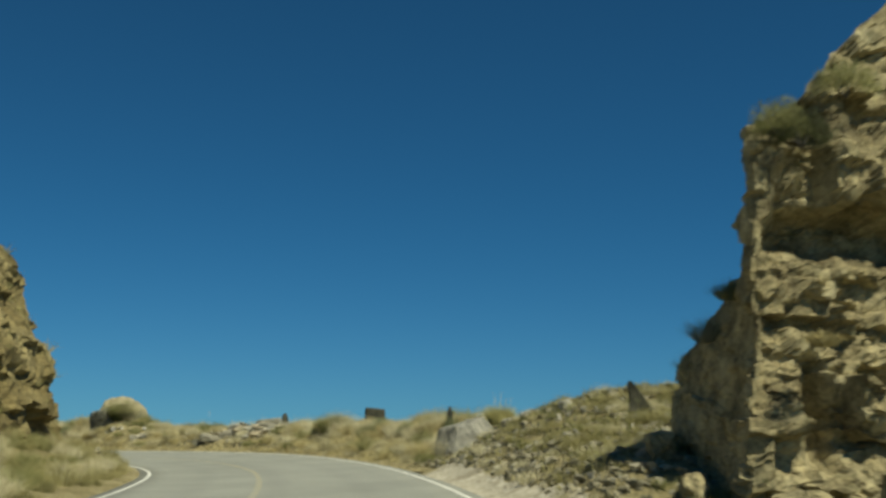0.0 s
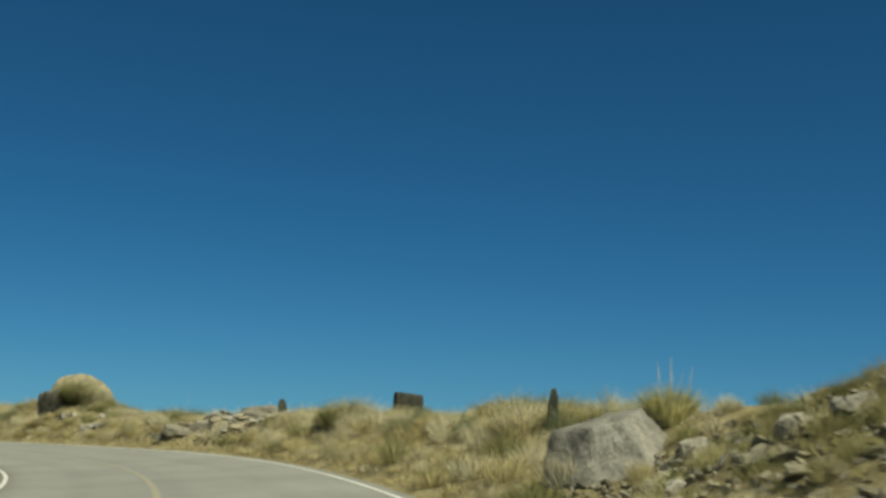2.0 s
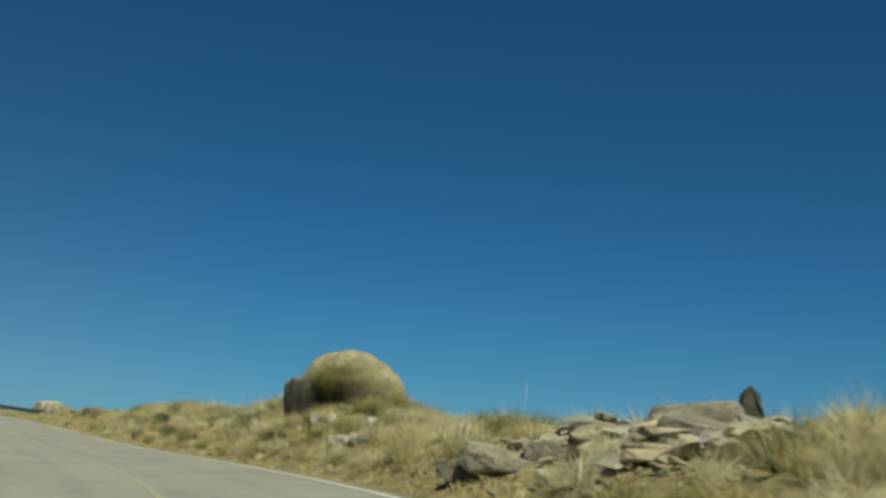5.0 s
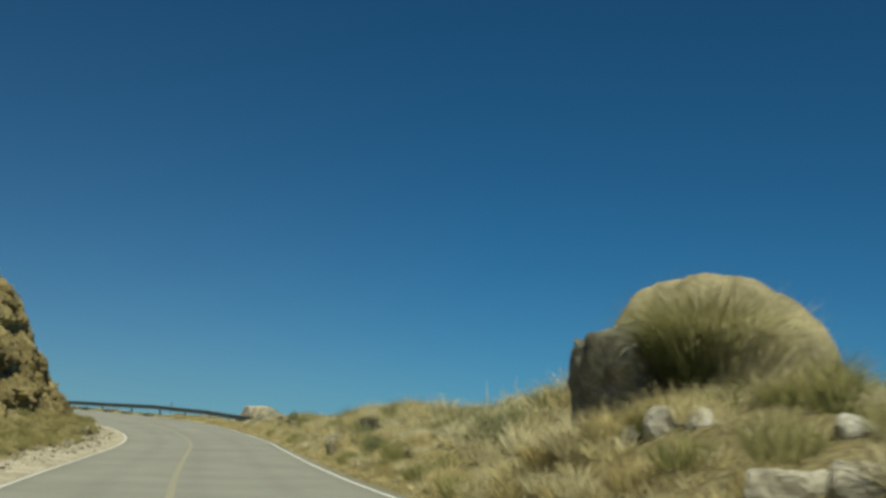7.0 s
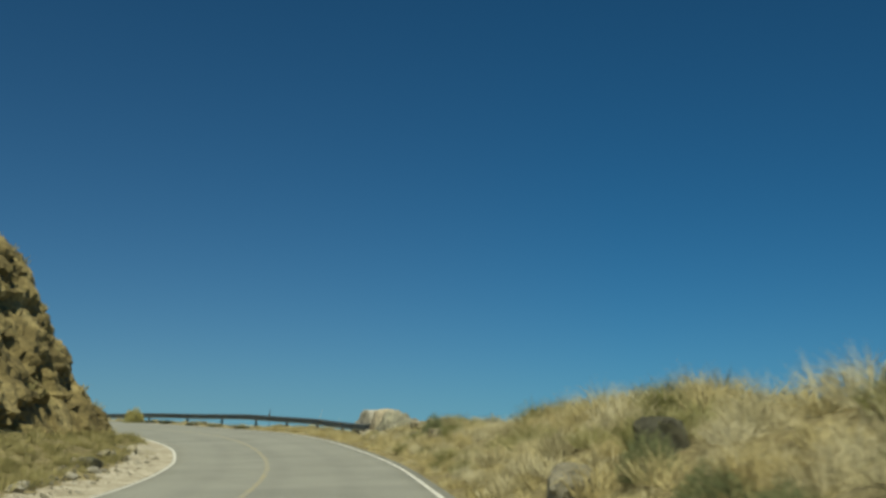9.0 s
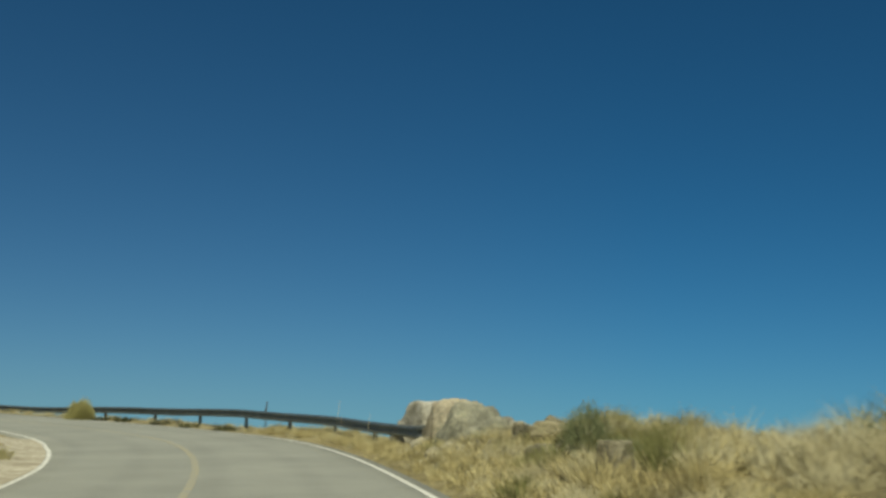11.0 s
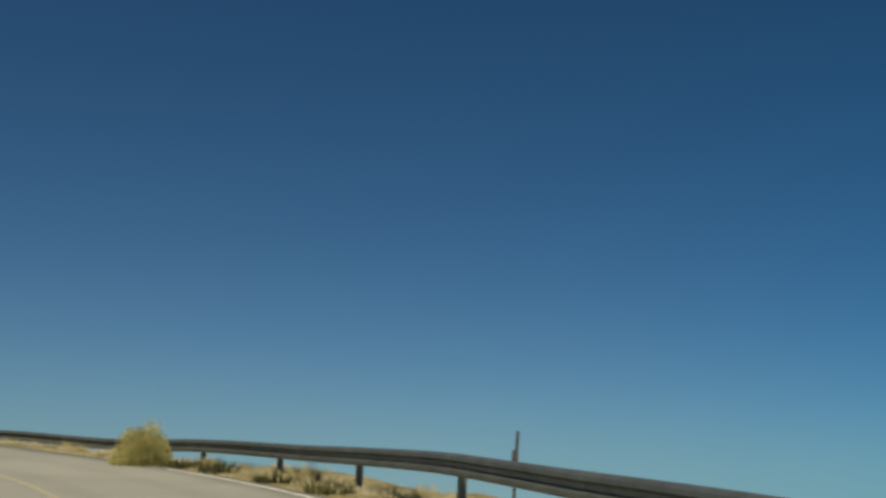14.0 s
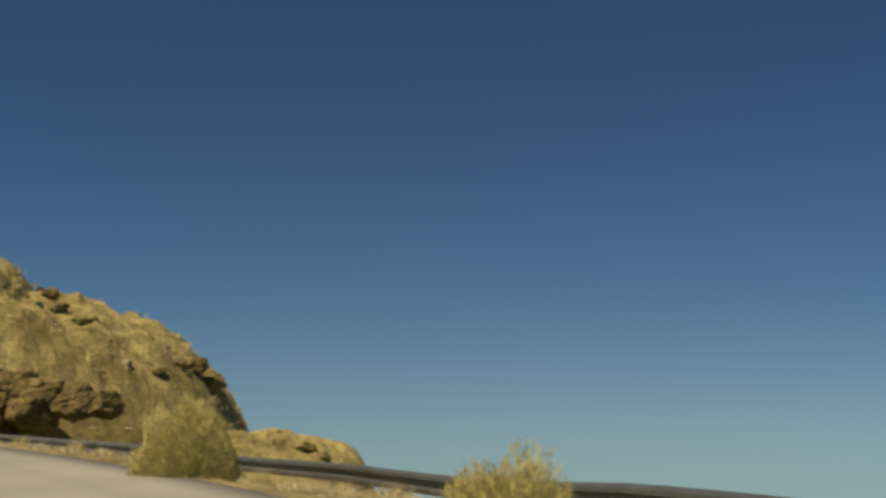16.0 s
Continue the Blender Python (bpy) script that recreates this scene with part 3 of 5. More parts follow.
boulder("dark flat-topped rock on the crest of the bank", -3.2, 55.2, (0.62, 0.55, 0.8), 11, M_DARK, 12, 0, 2.72, 2, 0.03, 5, 0.7, tight=(0.9, 0.97), chips=0.3,
        facets=(((-1, 0, 0.05), 0.72), ((1, 0, 0.03), 0.74), ((0, -1, 0.02), 0.72), ((0.05, 0, 1), 0.52)))
boulder("small dark pointed stone in the bunch grass", 0.29, 39.0, (0.2, 0.18, 0.5), 15, M_DARK, 0, 3, 2.42, 7, 0.07, 4, 1.25,
        facets=(((-1, 0, 0.36), 0.6), ((1, 0, 0.22), 0.6), ((0, -1, 0.25), 0.7)))


def fin(label, x, y, outline, thick, turn, mat):
    """A thin upright slab of rock with a pointed outline."""
    bm = bmesh.new()
    front = [bm.verts.new((qx, -thick * (0.5 - 0.2 * k % 0.3), qz)) for k, (qx, qz) in enumerate(outline)]
    back = [bm.verts.new((qx + 0.03, thick * 0.5, qz - 0.04)) for qx, qz in outline]
    bm.faces.new(front)
    bm.faces.new(back[::-1])
    m = len(outline)
    for k in range(m):
        bm.faces.new((front[k], back[k], back[(k + 1) % m], front[(k + 1) % m]))
    bmesh.ops.recalc_face_normals(bm, faces=bm.faces[:])
    bmesh.ops.bevel(bm, geom=bm.edges[:], offset=0.02, segments=2, affect="EDGES")
    me = bpy.data.meshes.new("boulder")
    bm.to_mesh(me)
    bm.free()
    me.materials.append(mat)
    ob = tagged(new("boulder", me), label, "boulder")
    ob.matrix_basis = pose(x, y, height_at(x, y) - 0.1, 0, 0, turn)


fin("dark upright pointed stone beside a pile of slabs", -8.78, 64.1, ((-0.46, 0.0), (-0.44, 0.46), (-0.18, 0.56), (-0.16, 0.96), (-0.02, 1.08), (0.12, 0.94), (0.18, 0.64), (0.36, 0.30), (0.38, 0.0)), 0.45, 14, M_DARK)
fin("dark pointed slab standing up out of the rubble", 4.0, 23.4, ((-0.2, 0.0), (-0.12, 0.40), (-0.17, 0.80), (-0.11, 0.84), (0.02, 0.72), (0.2, 0.46), (0.34, 0.28), (0.32, 0.0)), 0.14, 8, M_DARK)
boulder("brown rock at the foot of the pointed slab", 3.62, 23.05, (0.28, 0.22, 0.2), 24, M_RUBBLE, 20, 0, None, 12, 0.08, 4, 0.9, tight=(0.45, 0.75))
for k, (qx, qy, size, up, mat) in enumerate(((-13.4, 63.6, (0.62, 0.5, 0.3), 1.0, M_SHADE_GREY), (-12.6, 63.3, (0.85, 0.6, 0.34), 1.25, M_TAN), (-11.75, 63.5, (0.85, 0.6, 0.4), 1.52, M_PALE), (-11.0, 63.7, (0.75, 0.55, 0.36), 1.7, M_TAN),
                                            (-10.35, 62.7, (0.85, 0.6, 0.4), 1.78, M_PALE), (-9.75, 63.1, (1.05, 0.6, 0.55), 2.14, M_TAN), (-9.2, 62.3, (0.85, 0.65, 0.32), 1.9, M_TAN), (-8.85, 61.4, (0.95, 0.7, 0.36), 1.66, M_PALE),
                                            (-9.5, 61.0, (0.75, 0.5, 0.36), 1.58, M_TAN), (-10.5, 61.8, (0.65, 0.45, 0.3), 1.5, M_PALE), (-8.5, 60.1, (0.75, 0.55, 0.32), 1.58, M_TAN), (-9.3, 63.6, (0.6, 0.5, 0.4), 2.0, M_SHADE_GREY))):
    boulder("large tilted grey-brown slab of the broken rock pile", qx, qy, size, 210 + k, mat, 37 * k - 20, 13 if k % 2 else -11, up, 12, 0.03, 4, 0.5, "slab pile", (0.5, 0.8), chips=0.3)
for k, (qx, qy, size) in enumerate(((1.85, 33.6, 0.22), (2.3, 28.3, 0.28), (1.7, 28.4, 0.22), (3.0, 27.0, 0.24))):
    boulder("pale tilted slab sticking out of the rubble", qx, qy, (size * 1.4, size * 0.7, size * 0.5), 230 + k, M_PALE, 25 + 20 * k, -14, height_at(qx, qy) + 0.34 * size + 0.12, 7, 0.05, 4, 0.6, "rubble slope", (0.55, 0.8))
boulder("dark rock half hidden in the grass of the bank", -37.2, 91.4, (0.36, 0.3, 0.34), 18, M_DARK, 30, 0, 1.36, 9, 0.06, 4)
boulder("grey rock low in the grass of the bank", -38.2, 91.2, (0.4, 0.34, 0.4), 19, M_TAN, 70, 0, 0.78, 9, 0.06, 4)
boulder("large pale cracked boulder behind the guardrail's end", -65.95, 119.35, (1.28, 1.0, 1.2), 21, M_PALE, 0, 0, 1.58, 9, 0.03, 5, 0.85, tight=(0.68, 0.9), chips=0.9,
        facets=(((-0.80, -0.1, 0.60), 0.66), ((-0.35, -0.93, 0.05), 0.60), ((0.1, 0.1, 0.99), 0.74), ((0.75, -0.6, 0.2), 0.72)))
boulder("tan boulder with a smooth broken face between paler boulders", -63.95, 117.85, (0.98, 0.95, 1.3), 26, M_TAN_WARM, 0, 0, 1.60, 9, 0.03, 5, 0.9, tight=(0.68, 0.9), chips=0.8,
        facets=(((-0.6, -0.8, 0.1), 0.62), ((0.25, -0.95, 0.2), 0.64), ((-0.1, -0.2, 0.97), 0.72), ((-0.7, 0.1, 0.7), 0.72), ((0.75, 0.0, 0.66), 0.74)))
boulder("large grey cracked boulder leaning on the tan one", -62.8, 116.8, (1.08, 0.95, 1.25), 27, M_GREY_WARM, 0, 0, 1.50, 9, 0.03, 5, 0.9, tight=(0.68, 0.9), chips=1.0,
        facets=(((-0.6, -0.7, 0.4), 0.55), ((0.3, -0.93, 0.2), 0.60), ((0.15, -0.1, 0.98), 0.70), ((0.8, -0.2, 0.56), 0.64), ((-0.75, -0.1, 0.65), 0.62)))
boulder("pale rounded boulder at the end of the row", -62.62, 117.7, (0.92, 0.85, 1.0), 28, M_PALE, 0, 0, 1.2, 4, 0.04, 5, 0.9, tight=(0.8, 0.95), chips=0.5,
        facets=(((0.66, -0.2, 0.72), 0.42), ((0.1, -0.95, 0.2), 0.66)))
boulder("pale tilted slab of rock in the bank's grass", -58.05, 113.5, (0.54, 0.42, 0.42), 31, M_DOME, 30, 8, 1.1, 14, 0.04, 4, 0.8, tight=(0.55, 0.8), facets=(((-0.3, -0.6, 0.7), 0.7), ((-0.5, -0.85, -0.2), 0.66)))
boulder("jagged brown rock on the bank", -59.0, 113.75, (0.22, 0.18, 0.2), 33, M_RUBBLE, 30, 0, 1.1, 11, 0.08, 4)
boulder("jagged brown rock beside the pale slab", -58.65, 114.1, (0.2, 0.18, 0.2), 34, M_RUBBLE, 80, 10, 1.14, 11, 0.08, 4)
for k, (qx, qy, size) in enumerate(((-62.1, 115.4, 0.26), (-61.5, 114.9, 0.2), (-60.7, 114.0, 0.24), (-60.3, 114.3, 0.17), (-59.7, 113.8, 0.2), (-62.6, 115.6, 0.16))):
    boulder("pale broken stone near the guardrail's end", qx, qy, (size, size * 0.8, size * 0.75), 180 + k, M_PALE, 50 * k, 8, None, 10, 0.06, 4, 0.9, "stones by the rail's end", (0.5, 0.8))
boulder("flat grey slab low in the bank's grass", -53.75, 108.35, (0.28, 0.22, 0.14), 32, M_RUBBLE, 10, 4, 0.92, 7, 0.04, 4, 0.6)
boulder("pale rock at the foot of the rubble slope", 2.5, 24.3, (0.5, 0.4, 0.4), 35, M_PALE, 30, 0, 1.27, 9, 0.05, 4)
boulder("pale angular rock in front of the domed boulder", -19.1, 71.3, (0.42, 0.3, 0.4), 36, M_PALE, 10, 0, 1.24, 9, 0.05, 4, 0.8, tight=(0.5, 0.8))
boulder("pale angular rock in front of the domed boulder", -18.35, 70.95, (0.4, 0.32, 0.4), 37, M_PALE, 60, 0, 1.34, 9, 0.05, 4, 0.8, tight=(0.5, 0.8))
boulder("white stone below the domed boulder", -20.92, 74.6, (0.2, 0.16, 0.15), 38, M_WHITE_STONE, 0, 0, 1.76, 9, 0.04, 3)
boulder("grey stone below the domed boulder", -21.4, 74.8, (0.28, 0.22, 0.22), 39, M_GREY, 30, 0, 1.76, 9, 0.05, 3)
boulder("pale stone beside the domed boulder", -18.86, 72.75, (0.22, 0.19, 0.2), 40, M_WHITE_STONE, 30, 0, 1.72, 9, 0.04, 3)


def broken_mesh(name, seed, mat, size, corners=15, bevel=0.05):
    """A sharp-edged broken stone: the hull of a few corners, its edges a little worn."""
    r = random.Random(seed)
    bm = bmesh.new()
    for _ in range(corners):
        d = Vector((r.gauss(0, 1), r.gauss(0, 1), r.gauss(0, 0.9))).normalized() * r.uniform(0.72, 1.0)
        bm.verts.new((d.x * size[0], d.y * size[1], (d.z + 0.45) * size[2]))
    hull = bmesh.ops.convex_hull(bm, input=bm.verts)
    bmesh.ops.delete(bm, geom=[v for v in hull["geom_interior"] if isinstance(v, bmesh.types.BMVert)], context="VERTS")
    if bevel:
        bmesh.ops.bevel(bm, geom=bm.edges[:], offset=bevel * min(size), segments=1, affect="EDGES")
    me = bpy.data.meshes.new(name)
    bm.to_mesh(me)
    bm.free()
    me.materials.append(mat)
    return me


ROCKS = [broken_mesh("rock", 60 + k, M_RUBBLE, (1.2, 0.95, 0.7 + 0.1 * (k % 3)), 13 + k % 4) for k in range(10)]
SLABS = [broken_mesh("rock", 80 + k, M_RUBBLE, (1.25, 0.9, 0.36), 12) for k in range(7)]
PILE = [broken_mesh("rock", 100 + k, M_PALE if k % 2 else M_TAN_WARM, (1.25, 0.95, 0.42), 12) for k in range(8)]
PEBBLES = [rock_mesh("rock", 90 + k, M_PALE, 2, 9, 0.06, 0.9, (1, 0.8, 0.62)) for k in range(4)]
rng = random.Random(5)


def strewn(n, s, u, size, meshes, label, group, tilt=18):
    for _ in range(n):
        x, y, _z = on_road(S0 + rng.uniform(*s), rng.uniform(*u))
        k = size[0] * (size[1] / size[0]) ** (rng.random() ** 1.6)
        ob = tagged(new("rock", rng.choice(meshes)), label, "rock", group)
        ob.matrix_basis = pose(x, y, height_at(x, y) + 0.02 * k, rng.uniform(-tilt, tilt), rng.uniform(-tilt, tilt), rng.uniform(0, 360)) @ Matrix.Diagonal((k, k, k, 1))


strewn(105, (15, 31), (4.8, 9.0), (0.07, 0.24), ROCKS, "angular brown rock of the rubble slope", "rubble slope", 35)
PILE_TOP = {}


def settled(x, y, size):
    """Height on which a slab comes to rest: the ground or the slabs that lie there already."""
    i, j, n = round(x / 0.12), round(y / 0.12), int(0.8 * size / 0.12) + 1
    under = [(i + a, j + b) for a in range(-n, n + 1) for b in range(-n, n + 1) if math.hypot(a, b) * 0.12 <= 0.75 * size + 0.06]
    rest = sorted(PILE_TOP.get(c, height_at(c[0] * 0.12, c[1] * 0.12)) for c in under)[len(under) // 2]
    for c in under:
        PILE_TOP[c] = max(PILE_TOP.get(c, -9), rest + 0.34 * size)
    return rest


for k in range(96):
    r, a = rng.random() ** 0.6, rng.uniform(0, 2 * math.pi)
    x, y, _z = on_road(S0 + 62 + 3.6 * r * math.cos(a), 6.4 + 1.5 * r * math.sin(a))
    size = rng.uniform(0.16, 0.5) * (1.15 - 0.4 * r)
    ob = tagged(new("rock", rng.choice(PILE)), "flat grey-brown slab of a broken rock pile", "rock", "slab pile")
    ob.matrix_basis = pose(x, y, settled(x, y, size) + 0.02, rng.uniform(-24, 24), rng.uniform(-24, 24), rng.uniform(0, 360)) @ Matrix.Diagonal((size, size, size * 1.1, 1))
strewn(30, (16, 31), (5.0, 9.2), (0.10, 0.27), SLABS, "tilted brown slab of the rubble slope", "rubble slope", 38)
strewn(16, (58, 67), (4.6, 7.5), (0.10, 0.3), ROCKS, "broken brown rock beside the slab pile", "slab pile", 30)
strewn(26, (96, 126), (-5.1, -4.1), (0.05, 0.24), PEBBLES, "pale stone on the gravel shoulder", "shoulder stones", 20)
strewn(10, (112, 126), (-5.4, -4.4), (0.12, 0.34), ROCKS, "brown rock fallen beside the road", "fallen rocks", 20)
strewn(30, (126, 137.5), (4.4, 6.6), (0.10, 0.36), ROCKS, "brown rock near the guardrail's end", "rocks by the rail's end", 25)
strewn(12, (76, 84), (4.8, 7.5), (0.08, 0.26), PEBBLES, "pale stone in the grass below the domed boulder", "stones below the boulder", 20)
strewn(16, (85, 125), (4.8, 8.0), (0.10, 0.3), ROCKS, "brown rock in the bunch grass", "rocks in the grass", 20)
strewn(18, (14, 60), (-6.6, -4.6), (0.08, 0.32), ROCKS, "brown rock on the inner verge", "fallen rocks", 20)


for k in range(18):
    f = rng.random()
    x, y, size = -61.2 + 2.9 * f + rng.uniform(-0.25, 0.25), 114.9 - 0.75 * f + rng.uniform(-0.3, 0.3), rng.uniform(0.16, 0.32)
    ob = tagged(new("rock", rng.choice(ROCKS)), "jagged brown rock on the crest near the guardrail's end", "rock", "rocks by the rail's end")
    ob.matrix_basis = pose(x, y, height_at(x, y) - 0.01, rng.uniform(-30, 30), rng.uniform(-30, 30), rng.uniform(0, 360)) @ Matrix.Diagonal((size, size, size, 1))


def rubble(name, n, s, u, size, mesh, mat, label, seed):
    """Many small stones as one mesh."""
    q = np.empty(len(mesh.vertices) * 3)
    mesh.vertices.foreach_get("co", q)
    q = q.reshape(-1, 3)
    tri = np.array([p.vertices[:] for p in mesh.polygons])
    r = np.random.RandomState(seed)
    at = on_road(S0 + r.uniform(*s, n), r.uniform(*u, n))
    z = ground_at(at[:, 0], at[:, 1])
    vs, fs = [], []
    for k in range(n):
        m = np.array(Euler(r.uniform(-0.6, 0.6, 3) + [0, 0, r.uniform(0, 6.28)]).to_matrix())
        w = (q * r.uniform(0.6, 1.4, 3)) @ m.T * (size[0] * (size[1] / size[0]) ** (r.uniform() ** 1.7))
        vs.append(w + [at[k, 0], at[k, 1], z[k]])
        fs.append(tri + k * len(q))
    ob = sheet(name, np.vstack(vs), np.vstack(fs), mat, smooth=False)
    return tagged(ob, label, "rubble", kind="stuff")


CHIP = broken_mesh("chip", 99, M_RUBBLE, (1, 0.8, 0.6), 12, 0)
rubble("rubble", 4300, (15, 33), (4.2, 9.3), (0.04, 0.15), CHIP, M_RUBBLE, "small broken brown stones covering the slope", 1)
rubble("rubble", 620, (15, 33), (4.2, 8.8), (0.05, 0.17), CHIP, M_PALE, "small pale broken stones scattered over the slope", 9)
rubble("rubble", 420, (10.5, 16), (4.5, 7.5), (0.04, 0.18), CHIP, M_RUBBLE, "small broken stones at the foot of the cliff", 7)
rubble("rubble", 500, (56, 68), (4.2, 8.5), (0.05, 0.2), CHIP, M_RUBBLE, "small broken stones round the slab pile", 2)
rubble("gravel", 500, (90, 128), (-5.2, -3.7), (0.025, 0.11), CHIP, M_PALE, "loose pale gravel on the inner shoulder", 3)
rubble("rubble", 600, (124, 138), (4.2, 7.0), (0.04, 0.16), CHIP, M_RUBBLE, "small broken stones near the guardrail's end", 4)
rubble("gravel", 420, (88, 128), (-5.3, -3.6), (0.035, 0.13), CHIP, M_TAN, "loose grey-brown stones on the inner shoulder", 8)
dark_stone = new("dark_rock", rock_mesh("dark_rock", 71, M_DARK, 3, 9, 0.06, 0.9, (0.36, 0.28, 0.24)))
tagged(dark_stone, "dark rock lying on the gravel shoulder", "rock")
x, y, _z = on_road(S0 + 118.0, -5.0)
dark_stone.matrix_basis = pose(x, y, height_at(x, y), 0, 0, 30)


# ---------------------------------------------------------------- cliffs
def cliff(base, heights, lean, mat, label, seed, swell=1.6, du=0.2, dv=0.18, cap=8.0, amp=0.5, jut=0.75, heart=None, notches=(), grain=1.0, crisp=22, notched=0.0, wave=1.0, chippy=0.9, hollows=()):
    """A layered, blocky rock face over a base line (x, y), open to the right of the line, its top running back into the hill.
    heights: one for each point of the base. notches: (height, half its width, depth) of beds that weather back under the next.
    hollows: (x, y, z, half width, half height, depth) of caves in the face."""
    line = spline([(*p, 0, 0) for p in base], du)[:, :2]
    t = np.gradient(line, axis=0)
    t /= np.linalg.norm(t, axis=1)[:, None]
    out = smoothed(np.stack([t[:, 1], -t[:, 0]], 1), crisp)
    run = np.linspace(0, 1, len(line))
    gone = np.concatenate([[0], np.cumsum(np.linalg.norm(np.diff(np.array(base, float), axis=0), axis=1))])
    top = np.interp(run, gone / gone[-1], heights)
    slant = np.interp(run, np.linspace(0, 1, len(lean)), lean)
    foot = ground_at(line[:, 0], line[:, 1]) - 0.7
    relief = amp * np.interp(run, [0, notched - 0.04, notched + 0.02], [0.28, 0.28, 1]) if notched else np.full(len(run), amp)  # a split, smoother face before the notched one
    n = int((top.max() + 0.7) / dv)
    rows = []
    off = Vector((seed * 3.1, seed * 1.7, seed * 0.9))
    for j in range(n + 1):
        f = j / n
        row = []
        for i in range(len(line)):
            h = f * (top[i] + 0.7)
            p = Vector((line[i, 0], line[i, 1], h))
            wob = wave * noise.noise(p * 0.55 + off)
            w = Vector((p.x + 0.35 * wob, p.y + 0.35 * wob, p.z * 2.1 + 0.8 * wob)) * grain
            bed = noise.cell(Vector((0.15 * p.x, 0.15 * p.y, (h * 0.95 + 0.6 * wob) * (0.4 + 0.6 * grain))) + off)
            block = noise.cell(w * 0.8 + off)
            chip = chipped(w * 1.5 + off) + 0.5 * chipped(w * 3.6 + off)
            fine = noise.fractal(p * 2.4 + off, 0.9, 2.1, 4)
            big = noise.noise(p * 0.25 + off)
            d = -slant[i] * h + relief[i] * (0.75 * bed + 0.5 * block + chippy * chip + 0.16 * fine) + swell * big * min(1, h / 2)
            for at, wide, deep in notches if run[i] > notched else ():
                d -= deep * math.exp(-((h - 0.7 - at - 0.5 * wob) / wide) ** 4)
            for hx, hy, hz, wide, tall, deep in hollows:
                d -= deep * math.exp(-(((p.x - hx) ** 2 + (p.y - hy) ** 2) / wide ** 2 + ((foot[i] + h - hz) / tall) ** 2) ** 2)
            d -= (f ** 8) * jut
            row.append((line[i, 0] + out[i, 0] * d, line[i, 1] + out[i, 1] * d, foot[i] + h + 0.10 * fine))
        rows.append(row)
    for k in range(1, 6):
        row = []
        for i in range(len(line)):
            x, y, z = rows[n][i]
            b = cap * (k / 5) ** 1.3
            if heart:  # the top closes over the middle of the block
                row.append((x + (heart[0] - x) * k / 5, y + (heart[1] - y) * k / 5, z + (9.2 - z) * k / 5 * 0.5))
                continue
            row.append((x - out[i, 0] * b, y - out[i, 1] * b, z + 0.10 * b - (k == 5) * 4.0 + 0.35 * noise.noise(Vector((x, y, b)) * 0.6)))
        rows.append(row)
    ob = sheet("rock_cliff", np.array(rows).reshape(-1, 3), grid_faces(len(rows), len(line)), mat, smooth=False)
    return tagged(ob, label, "cliff")


def beside(pairs):
    """World x, y for (distance from the walk's start, right of the centre)."""
    return [tuple(on_road(S0 + s, u)[:2]) for s, u in pairs]


cliff([(6.2, 23.0), (4.8, 20.4), (3.8, 18.6), (3.55, 17.2), (3.55, 16.2), (3.64, 15.4), (3.68, 14.75), (3.76, 14.3), (3.98, 14.1), (5.0, 14.3), (7.0, 14.9), (11, 16), (16, 18)],
      [0.2, 0.5, 0.9, 1.6, 2.3, 3.0, 4.2, 4.9, 5.0, 5.6, 7.6, 9, 9], [0.0, 0.0, 0.03, 0.04, 0.07, 0.09, 0.09, 0.12, 0.16, 0.18, 0.2, 0.2], M_CLIFF,
      "layered ochre rock cliff of a road cut, half in shadow", 2, 0.10, 0.075, 0.06, 0.0, 0.32, 0.25, (10.5, 22.5), ((3.65, 0.33, 0.58), (4.6, 0.45, -0.22), (0.9, 0.3, 0.22)), crisp=4, notched=0.438, wave=0.45, chippy=0.72, grain=1.6, hollows=((4.95, 14.3, 1.7, 0.22, 0.7, 0.55), (6.2, 14.6, 1.0, 0.3, 0.6, 0.5)))
inner_cliff = cliff(beside([(24, -14), (30, -8.8), (36, -6.1), (46, -5.8), (58, -6.8), (68, -7.8), (78, -8.6), (92, -8.6), (106, -8.4), (118, -7.2), (128, -6.1), (134, -5.7), (137, -7.6), (139, -11), (141, -17)]),
      [2.5, 4.8, 7.0, 8.3, 8.2, 7.6, 7.5, 7.5, 7.5, 7.5, 7.7, 8.2, 7.7, 6.0, 5], [0.45, 0.38, 0.38, 0.40, 0.5, 0.58, 0.58, 0.58, 0.58], M_CLIFF_INNER, "broken ochre rock cliff on the inner side of the bend", 5, 0.55, 0.24, 0.18, 14, 0.42, grain=0.8,
      notches=((2.0, 0.3, 0.12), (4.6, 0.3, 0.12)))


for k, (qx, qy, size) in enumerate(((4.1, 13.2, 0.42), (4.7, 12.9, 0.36), (5.3, 13.1, 0.55), (6.2, 13.4, 0.5), (3.75, 13.5, 0.3), (7.2, 13.6, 0.5), (3.3, 15.0, 0.3), (3.2, 16.4, 0.36))):
    boulder("angular ochre block fallen to the cliff's foot", qx, qy, (size, size * 0.8, size * 0.95), 120 + k, M_CLIFF, 40 * k, 8, None, 10, 0.08, 4, 0.9, "fallen blocks", (0.5, 0.8))


